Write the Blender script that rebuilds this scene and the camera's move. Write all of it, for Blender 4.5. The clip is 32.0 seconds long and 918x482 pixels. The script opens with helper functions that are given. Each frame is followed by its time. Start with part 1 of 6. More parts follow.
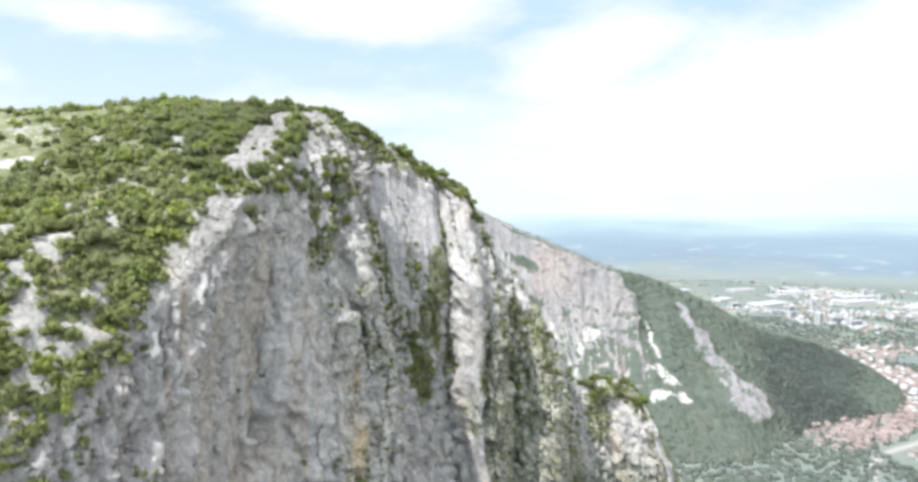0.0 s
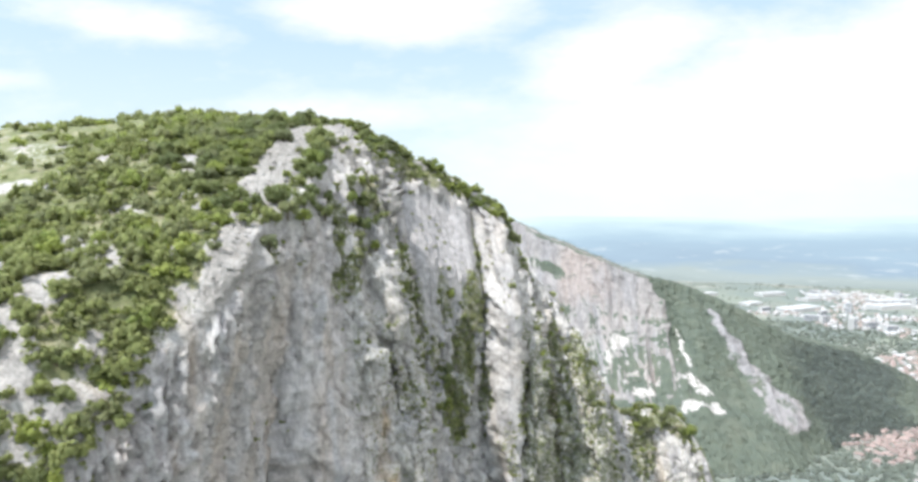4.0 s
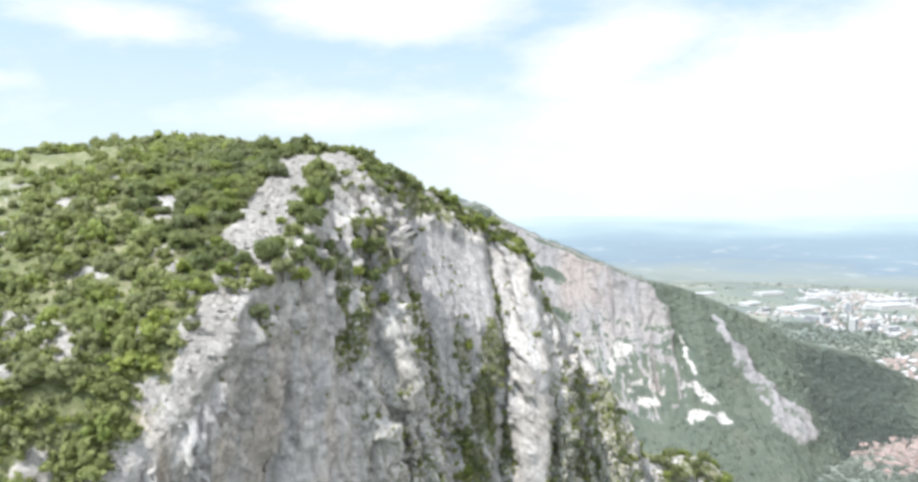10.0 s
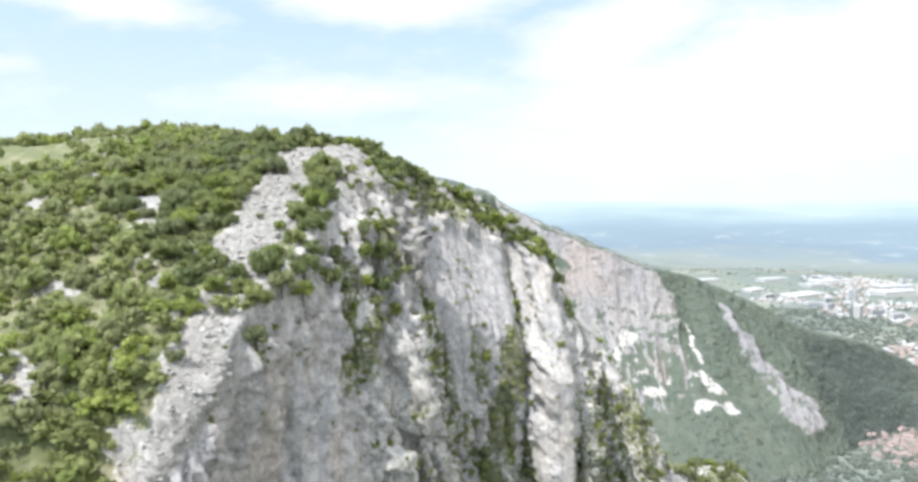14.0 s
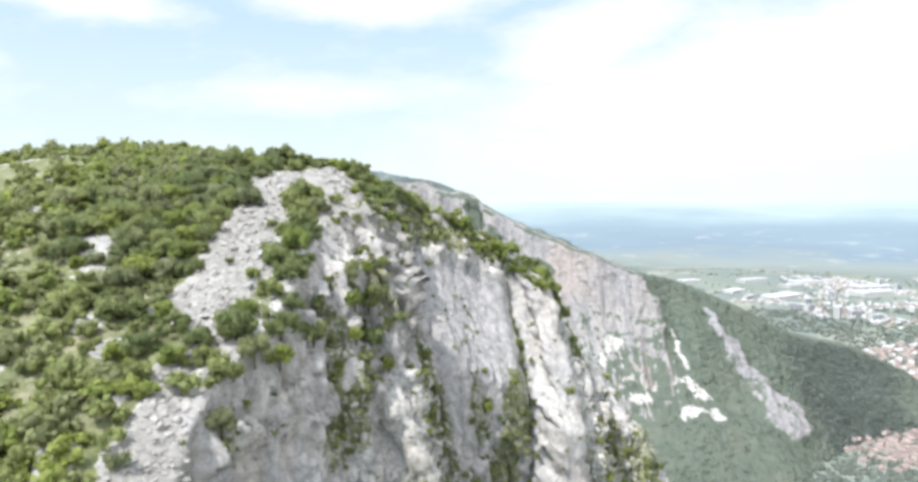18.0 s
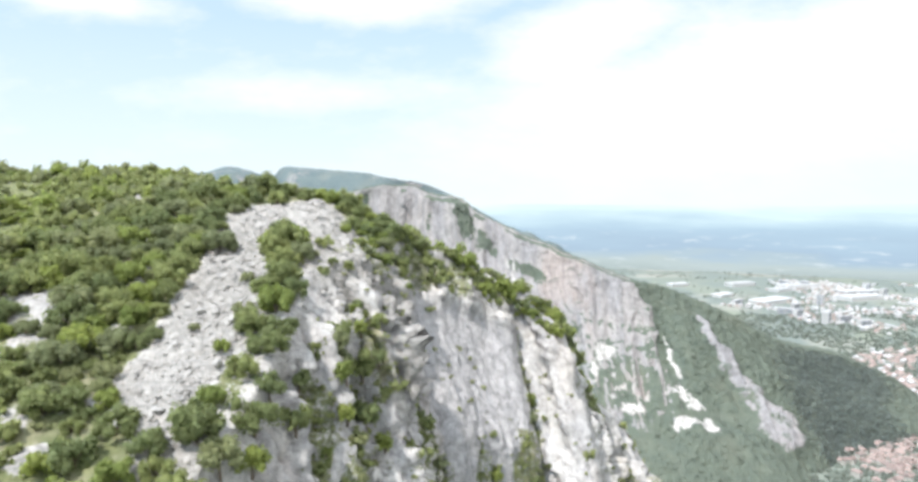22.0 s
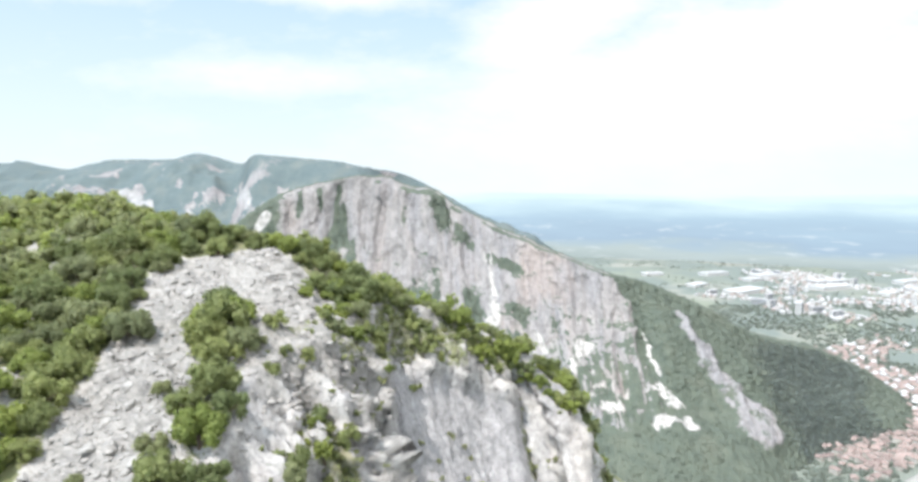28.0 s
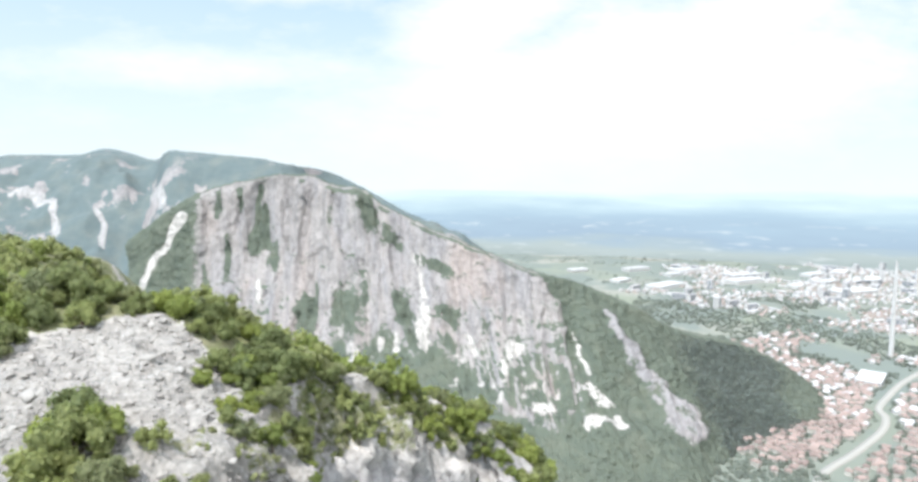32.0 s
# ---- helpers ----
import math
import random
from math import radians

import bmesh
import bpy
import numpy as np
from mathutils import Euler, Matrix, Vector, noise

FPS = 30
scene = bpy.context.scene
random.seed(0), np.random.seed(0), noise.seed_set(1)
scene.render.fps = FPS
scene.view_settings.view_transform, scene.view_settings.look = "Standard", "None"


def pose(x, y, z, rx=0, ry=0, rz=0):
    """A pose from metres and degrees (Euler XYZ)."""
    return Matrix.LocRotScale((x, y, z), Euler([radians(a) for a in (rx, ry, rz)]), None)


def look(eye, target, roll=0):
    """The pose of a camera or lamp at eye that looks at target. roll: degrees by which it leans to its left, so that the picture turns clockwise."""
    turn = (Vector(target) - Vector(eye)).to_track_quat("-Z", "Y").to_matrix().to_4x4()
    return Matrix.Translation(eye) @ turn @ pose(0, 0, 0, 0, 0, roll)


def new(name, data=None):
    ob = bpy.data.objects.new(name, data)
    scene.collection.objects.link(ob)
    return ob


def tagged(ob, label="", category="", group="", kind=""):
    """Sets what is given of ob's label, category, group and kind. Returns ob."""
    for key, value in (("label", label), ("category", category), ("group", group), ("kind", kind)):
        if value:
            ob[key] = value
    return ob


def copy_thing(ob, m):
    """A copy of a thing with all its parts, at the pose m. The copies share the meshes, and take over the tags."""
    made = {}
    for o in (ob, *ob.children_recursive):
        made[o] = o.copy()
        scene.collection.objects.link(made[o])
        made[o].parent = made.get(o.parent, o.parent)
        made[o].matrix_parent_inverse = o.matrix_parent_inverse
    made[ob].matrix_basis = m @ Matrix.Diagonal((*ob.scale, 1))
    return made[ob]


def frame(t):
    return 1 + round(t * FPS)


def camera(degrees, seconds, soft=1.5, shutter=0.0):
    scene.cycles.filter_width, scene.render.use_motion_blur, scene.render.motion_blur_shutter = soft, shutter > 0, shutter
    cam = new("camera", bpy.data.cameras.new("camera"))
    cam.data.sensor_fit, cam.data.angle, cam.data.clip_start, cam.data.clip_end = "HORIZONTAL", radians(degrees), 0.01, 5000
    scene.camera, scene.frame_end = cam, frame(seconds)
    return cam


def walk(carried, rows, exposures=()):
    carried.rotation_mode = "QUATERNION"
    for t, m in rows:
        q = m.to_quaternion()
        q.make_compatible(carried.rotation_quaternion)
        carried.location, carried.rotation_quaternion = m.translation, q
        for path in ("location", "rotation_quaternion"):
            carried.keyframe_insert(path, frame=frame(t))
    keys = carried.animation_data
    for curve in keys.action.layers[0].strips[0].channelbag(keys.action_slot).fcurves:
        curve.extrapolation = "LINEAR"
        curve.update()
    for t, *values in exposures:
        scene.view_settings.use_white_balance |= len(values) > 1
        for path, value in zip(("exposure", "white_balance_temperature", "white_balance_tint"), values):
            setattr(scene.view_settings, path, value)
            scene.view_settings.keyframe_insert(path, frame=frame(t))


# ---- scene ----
cam = camera(68.0, 32.0, soft=3.3)
PATH = [
    (0, (-2.236, 4.63, -0.049), (-2.232, 6.628, -0.129), 0.3),
    (0.5, (-2.762, 7.167, 0.533), (-2.759, 9.165, 0.452), 0.3),
    (1, (-3.354, 9.784, 1.173), (-3.355, 11.783, 1.092), 0.3),
    (1.5, (-3.909, 12.097, 1.674), (-3.928, 14.095, 1.595), 0.3),
    (2, (-4.413, 14.557, 2.498), (-4.457, 16.555, 2.42), 0.3),
    (2.5, (-4.878, 16.725, 3.193), (-4.935, 18.723, 3.115), 0.3),
    (3, (-5.509, 19.164, 4.174), (-5.572, 21.162, 4.096), 0.3),
    (3.5, (-6.064, 21.189, 5.033), (-6.126, 23.186, 4.956), 0.2),
    (5.5, (-8.362, 29.867, 9.525), (-8.422, 31.865, 9.449), 0.0),
    (6, (-8.916, 32.144, 10.675), (-8.976, 34.142, 10.601), -0.0),
    (6.5, (-9.571, 34.068, 11.817), (-9.627, 36.065, 11.742), -0.0),
    (7, (-10.125, 36.358, 12.938), (-10.172, 38.356, 12.864), -0.1),
    (7.5, (-10.736, 38.273, 14.053), (-10.782, 40.271, 13.979), -0.1),
    (8, (-11.255, 40.377, 15.136), (-11.302, 42.375, 15.061), -0.2),
    (8.5, (-11.838, 42.076, 15.749), (-11.884, 44.074, 15.673), -0.2),
    (9, (-12.392, 44.071, 16.251), (-12.438, 46.069, 16.173), -0.2),
    (9.5, (-13.036, 45.908, 16.743), (-13.081, 47.906, 16.663), -0.2),
    (10, (-13.474, 47.904, 17.207), (-13.52, 49.902, 17.125), -0.2),
    (10.5, (-14.009, 49.788, 17.558), (-14.055, 51.786, 17.474), -0.2),
    (11, (-14.477, 51.773, 18.016), (-14.523, 53.77, 17.93), -0.2),
    (11.5, (-15.083, 53.757, 18.3), (-15.127, 55.754, 18.213), -0.2),
    (12, (-15.485, 55.895, 18.736), (-15.532, 57.891, 18.614), -0.2),
    (12.5, (-16.031, 57.844, 19.161), (-16.077, 59.839, 19.033), -0.2),
    (13, (-16.61, 60.024, 19.463), (-16.656, 62.019, 19.336), -0.2),
    (13.5, (-17.145, 61.922, 19.926), (-17.192, 63.917, 19.798), -0.1),
    (14, (-17.735, 64.132, 20.587), (-17.783, 66.127, 20.46), -0.2),
    (14.5, (-18.224, 66.131, 21.329), (-18.271, 68.126, 21.202), -0.2),
    (16.5, (-20.388, 75.38, 24.949), (-20.42, 77.376, 24.818), 0.1),
    (17, (-20.753, 77.535, 25.715), (-20.748, 79.531, 25.585), 0.0),
    (17.5, (-21.269, 79.806, 26.586), (-21.262, 81.802, 26.456), -0.0),
    (18, (-21.75, 82.04, 27.281), (-21.742, 84.036, 27.152), -0.2),
    (18.5, (-22.235, 84.569, 28.167), (-22.227, 86.565, 28.039), -0.1),
    (19, (-22.786, 87.191, 29.156), (-22.779, 89.187, 29.028), -0.0),
    (19.5, (-23.08, 89.478, 30.225), (-23.076, 91.474, 30.094), 0.1),
    (20, (-23.516, 91.812, 31.173), (-23.512, 93.808, 31.042), 0.2),
    (20.5, (-23.897, 94.132, 32.246), (-23.89, 96.127, 32.112), 0.3),
    (21, (-24.167, 96.358, 32.993), (-24.128, 98.353, 32.863), 0.2),
    (21.5, (-24.647, 98.652, 33.749), (-24.606, 100.648, 33.619), 0.2),
    (22, (-25.083, 100.966, 34.53), (-25.039, 102.962, 34.401), 0.2),
    (22.5, (-25.418, 103.198, 35.422), (-25.358, 105.193, 35.291), 0.2),
    (23, (-25.827, 105.355, 36.13), (-25.765, 107.35, 36.0), 0.1),
    (23.5, (-26.18, 107.713, 37.132), (-26.116, 109.708, 37.0), 0.3),
    (24, (-26.558, 110.051, 37.936), (-26.484, 112.045, 37.802), 0.3),
    (24.5, (-26.76, 112.268, 38.597), (-26.686, 114.263, 38.463), 0.2),
    (25, (-26.846, 114.443, 39.586), (-26.773, 116.436, 39.443), 0.3),
    (25.5, (-26.901, 116.816, 40.415), (-26.828, 118.809, 40.261), 0.4),
    (27.5, (-27.033, 126.86, 43.325), (-26.937, 128.851, 43.157), 0.6),
    (28, (-27.293, 129.612, 44.02), (-27.174, 131.601, 43.851), 0.5),
    (28.5, (-27.309, 132.037, 44.806), (-27.173, 134.025, 44.636), 0.5),
    (29, (-27.461, 134.782, 45.573), (-27.305, 136.769, 45.402), 0.6),
    (29.5, (-27.584, 137.475, 46.329), (-27.417, 139.461, 46.156), 0.7),
    (30, (-27.677, 140.281, 47.115), (-27.492, 142.265, 46.94), 0.7),
    (30.5, (-27.85, 143.217, 47.711), (-27.637, 145.198, 47.536), 0.7),
    (31, (-27.969, 145.909, 48.333), (-27.716, 147.886, 48.16), 0.5),
    (31.5, (-28.073, 148.895, 49.014), (-27.778, 150.865, 48.837), 0.6),
    (32, (-28.219, 151.831, 49.665), (-27.887, 153.795, 49.486), 0.6),
]
walk(cam, [(t, look(eye, target, roll)) for t, eye, target, roll in PATH], [(0, 0.62), (32, 0.62)])

# ------------------------------------------------------------------ light
SUN_AZ, SUN_EL = 226.0, 57.0          # degrees: direction towards the sun, anticlockwise from +x, and height
sun_dir = Vector((math.cos(radians(SUN_EL)) * math.cos(radians(SUN_AZ)), math.cos(radians(SUN_EL)) * math.sin(radians(SUN_AZ)), math.sin(radians(SUN_EL))))
sun_lamp = new("sun", bpy.data.lights.new("sun", "SUN"))
sun_lamp.data.energy, sun_lamp.data.angle, sun_lamp.data.color = 3.75, radians(0.6), (1.0, 0.955, 0.895)
sun_lamp.matrix_world = look(tuple(sun_dir * 900), (0, 0, 0))


def build_world():
    w = bpy.data.worlds.new("sky")
    scene.world = w
    w.use_nodes = True
    n, l = w.node_tree.nodes, w.node_tree.links
    n.clear()
    out, bg = n.new("ShaderNodeOutputWorld"), n.new("ShaderNodeBackground")
    bg.inputs["Strength"].default_value = 0.077
    sky = n.new("ShaderNodeTexSky")
    sky.sky_type, sky.sun_disc = "NISHITA", False
    sky.sun_elevation, sky.sun_rotation = radians(SUN_EL), radians(90 - SUN_AZ)
    sky.altitude, sky.dust_density, sky.ozone_density = 800, 1.2, 1.6
    tc = n.new("ShaderNodeTexCoord")
    sep = n.new("ShaderNodeSeparateXYZ")
    l.new(tc.outputs["Generated"], sep.inputs[0])
    # the clouds lie in a flat sheet: direction over height
    mz = n.new("ShaderNodeMath"); mz.operation = "MAXIMUM"; mz.inputs[1].default_value = 0.0
    l.new(sep.outputs["Z"], mz.inputs[0])
    az = n.new("ShaderNodeMath"); az.operation = "ADD"; az.inputs[1].default_value = 0.16
    l.new(mz.outputs[0], az.inputs[0])
    div = n.new("ShaderNodeVectorMath"); div.operation = "DIVIDE"
    comb = n.new("ShaderNodeCombineXYZ")
    for k in range(3):
        l.new(az.outputs[0], comb.inputs[k])
    l.new(tc.outputs["Generated"], div.inputs[0]); l.new(comb.outputs[0], div.inputs[1])
    mp = n.new("ShaderNodeMapping")
    mp.inputs["Scale"].default_value = (0.55, 1.15, 0.0)
    mp.inputs["Location"].default_value = (0.35, 0.2, 0.0)
    l.new(div.outputs[0], mp.inputs["Vector"])
    big = n.new("ShaderNodeTexNoise")
    big.inputs["Scale"].default_value, big.inputs["Detail"].default_value, big.inputs["Roughness"].default_value = 1.5, 6.0, 0.5
    big.inputs["Distortion"].default_value = 0.5
    l.new(mp.outputs[0], big.inputs["Vector"])
    # more cloud to the east (+x) and none at the zenith of the west
    wx = n.new("ShaderNodeMath"); wx.operation = "MULTIPLY_ADD"; wx.inputs[1].default_value, wx.inputs[2].default_value = 0.35, 0.055
    l.new(sep.outputs["X"], wx.inputs[0])
    add = n.new("ShaderNodeMath"); add.operation = "ADD"
    l.new(big.outputs["Fac"], add.inputs[0]); l.new(wx.outputs[0], add.inputs[1])
    cr = n.new("ShaderNodeValToRGB")
    cr.color_ramp.elements[0].position, cr.color_ramp.elements[1].position = 0.45, 0.70
    l.new(add.outputs[0], cr.inputs[0])
    pale = n.new("ShaderNodeMixRGB"); pale.inputs[0].default_value = 0.8; pale.inputs[2].default_value = (6.25, 8.2, 9.6, 1)
    l.new(sky.outputs[0], pale.inputs[1])
    # north over the plain the sheet breaks into single clouds: place (x over y, height over y), half width, half height, tilt, density
    ym = n.new("ShaderNodeMath"); ym.operation = "MAXIMUM"; ym.inputs[1].default_value = 0.05
    l.new(sep.outputs["Y"], ym.inputs[0])
    flatd = n.new("ShaderNodeCombineXYZ")
    for src_, k in (("X", 0), ("Z", 1)):
        dv = n.new("ShaderNodeMath"); dv.operation = "DIVIDE"
        l.new(sep.outputs[src_], dv.inputs[0]); l.new(ym.outputs[0], dv.inputs[1]); l.new(dv.outputs[0], flatd.inputs[k])
    rag = n.new("ShaderNodeTexNoise")
    rag.inputs["Scale"].default_value, rag.inputs["Detail"].default_value, rag.inputs["Roughness"].default_value = 7.0, 8.0, 0.62
    rm = n.new("ShaderNodeMapping"); rm.inputs["Scale"].default_value = (1.0, 2.6, 1.0); rm.inputs["Rotation"].default_value = (0, 0, -0.12)
    l.new(flatd.outputs[0], rm.inputs["Vector"]); l.new(rm.outputs[0], rag.inputs["Vector"])
    total = None
    for cx, cy, hx, hy, tilt, dense in ((-0.53, 0.285, 0.17, 0.03, -0.12, 0.8), (-0.13, 0.30, 0.19, 0.055, -0.05, 1.0), (0.46, 0.14, 0.52, 0.135, 0.16, 1.15), (0.2, 0.225, 0.16, 0.07, 0.3, 0.9),
                                        (-0.2, 0.15, 0.26, 0.03, 0.02, 0.6), (0.62, 0.25, 0.2, 0.08, 0.35, 1.0), (-0.75, 0.2, 0.12, 0.015, 0.0, 0.6), (0.15, 0.42, 0.5, 0.06, 0.05, 0.9)):
        mv = n.new("ShaderNodeMapping"); mv.vector_type = "TEXTURE"
        mv.inputs["Location"].default_value = (cx, cy, 0); mv.inputs["Rotation"].default_value = (0, 0, tilt); mv.inputs["Scale"].default_value = (hx, hy, 1)
        l.new(flatd.outputs[0], mv.inputs["Vector"])
        ln = n.new("ShaderNodeVectorMath"); ln.operation = "LENGTH"
        l.new(mv.outputs[0], ln.inputs[0])
        mr = n.new("ShaderNodeMapRange"); mr.interpolation_type = "SMOOTHSTEP"
        mr.inputs["From Min"].default_value, mr.inputs["From Max"].default_value = 0.2, 1.45
        mr.inputs["To Min"].default_value, mr.inputs["To Max"].default_value = dense, 0.0
        l.new(ln.outputs["Value"], mr.inputs["Value"])
        if total is None:
            total = mr.outputs[0]
        else:
            mxn = n.new("ShaderNodeMath"); mxn.operation = "MAXIMUM"
            l.new(total, mxn.inputs[0]); l.new(mr.outputs[0], mxn.inputs[1])
            total = mxn.outputs[0]
    rg = n.new("ShaderNodeMath"); rg.operation = "MULTIPLY_ADD"; rg.inputs[1].default_value, rg.inputs[2].default_value = 1.5, -0.75
    l.new(rag.outputs["Fac"], rg.inputs[0])
    sm = n.new("ShaderNodeMath"); sm.operation = "ADD"
    l.new(total, sm.inputs[0]); l.new(rg.outputs[0], sm.inputs[1])
    north = n.new("ShaderNodeMapRange"); north.interpolation_type = "SMOOTHSTEP"
    north.inputs["From Min"].default_value, north.inputs["From Max"].default_value = 0.25, 0.6
    l.new(sep.outputs["Y"], north.inputs["Value"])
    cr2 = n.new("ShaderNodeValToRGB")
    cr2.color_ramp.elements[0].position, cr2.color_ramp.elements[1].position = 0.02, 0.92
    l.new(sm.outputs[0], cr2.inputs[0])
    cover = n.new("ShaderNodeMixRGB")
    l.new(north.outputs[0], cover.inputs[0]); l.new(cr.outputs[0], cover.inputs[1]); l.new(cr2.outputs[0], cover.inputs[2])
    mix = n.new("ShaderNodeMixRGB"); mix.inputs[2].default_value = (9.7, 9.75, 9.8, 1)
    l.new(cover.outputs[0], mix.inputs[0]); l.new(pale.outputs[0], mix.inputs[1])
    # milky air low over the horizon
    hz = n.new("ShaderNodeMapRange")
    hz.inputs["From Min"].default_value, hz.inputs["From Max"].default_value = -0.03, 0.24
    hz.inputs["To Min"].default_value, hz.inputs["To Max"].default_value = 0.95, 0.0
    l.new(sep.outputs["Z"], hz.inputs["Value"])
    mix2 = n.new("ShaderNodeMixRGB"); mix2.inputs[2].default_value = (8.3, 9.2, 9.6, 1)
    l.new(hz.outputs[0], mix2.inputs[0]); l.new(mix.outputs[0], mix2.inputs[1])
    # the air glows towards the sun
    dot = n.new("ShaderNodeVectorMath"); dot.operation = "DOT_PRODUCT"; dot.inputs[1].default_value = sun_dir
    l.new(tc.outputs["Generated"], dot.inputs[0])
    pos = n.new("ShaderNodeMath"); pos.operation = "MAXIMUM"; pos.inputs[1].default_value = 0.0
    l.new(dot.outputs["Value"], pos.inputs[0])
    sq = n.new("ShaderNodeMath"); sq.operation = "POWER"; sq.inputs[1].default_value = 2.0
    l.new(pos.outputs[0], sq.inputs[0])
    gl = n.new("ShaderNodeMath"); gl.operation = "MULTIPLY_ADD"; gl.inputs[1].default_value, gl.inputs[2].default_value = 1.9, 1.0
    l.new(sq.outputs[0], gl.inputs[0])
    glow = n.new("ShaderNodeVectorMath"); glow.operation = "SCALE"
    l.new(mix2.outputs[0], glow.inputs[0]); l.new(gl.outputs[0], glow.inputs["Scale"])
    l.new(glow.outputs[0], bg.inputs["Color"])
    l.new(bg.outputs[0], out.inputs["Surface"])


build_world()


# ------------------------------------------------------------------ materials
def nodes_of(name):
    m = bpy.data.materials.new(name)
    m.use_nodes = True
    nt = m.node_tree
    return m, nt.nodes, nt.links, nt.nodes["Principled BSDF"]


def coords(n, l, scale=(1, 1, 1)):
    g = n.new("ShaderNodeNewGeometry")
    mp = n.new("ShaderNodeMapping")
    mp.inputs["Scale"].default_value = scale
    l.new(g.outputs["Position"], mp.inputs["Vector"])
    return mp.outputs[0]


def noise_node(n, l, vec, scale, detail=6.0, rough=0.55, distort=0.0):
    t = n.new("ShaderNodeTexNoise")
    t.inputs["Scale"].default_value, t.inputs["Detail"].default_value = scale, detail
    t.inputs["Roughness"].default_value, t.inputs["Distortion"].default_value = rough, distort
    if vec:
        l.new(vec, t.inputs["Vector"])
    return t.outputs["Fac"]


def ramp(n, l, fac, stops):
    r = n.new("ShaderNodeValToRGB")
    e = r.color_ramp.elements
    while len(e) < len(stops):
        e.new(0.5)
    for k, (p, c) in enumerate(stops):
        e[k].position = p
        e[k].color = (c, c, c, 1) if isinstance(c, (int, float)) else (*c, 1)
    l.new(fac, r.inputs[0])
    return r.outputs[0]


def mixc(n, l, fac, a, b, mode="MIX"):
    m = n.new("ShaderNodeMixRGB")
    m.blend_type = mode
    for k, v in enumerate((fac, a, b)):
        if isinstance(v, (int, float)):
            m.inputs[k].default_value = v if k == 0 else (v, v, v, 1)
        elif isinstance(v, tuple):
            m.inputs[k].default_value = (*v, 1)
        else:
            l.new(v, m.inputs[k])
    return m.outputs[0]


def attr(n, name):
    a = n.new("ShaderNodeAttribute")
    a.attribute_name = name
    return a.outputs["Fac"]


def bump(n, l, height, strength, dist, normal=None):
    b = n.new("ShaderNodeBump")
    b.inputs["Strength"].default_value, b.inputs["Distance"].default_value = strength, dist
    l.new(height, b.inputs["Height"])
    if normal:
        l.new(normal, b.inputs["Normal"])
    return b.outputs[0]


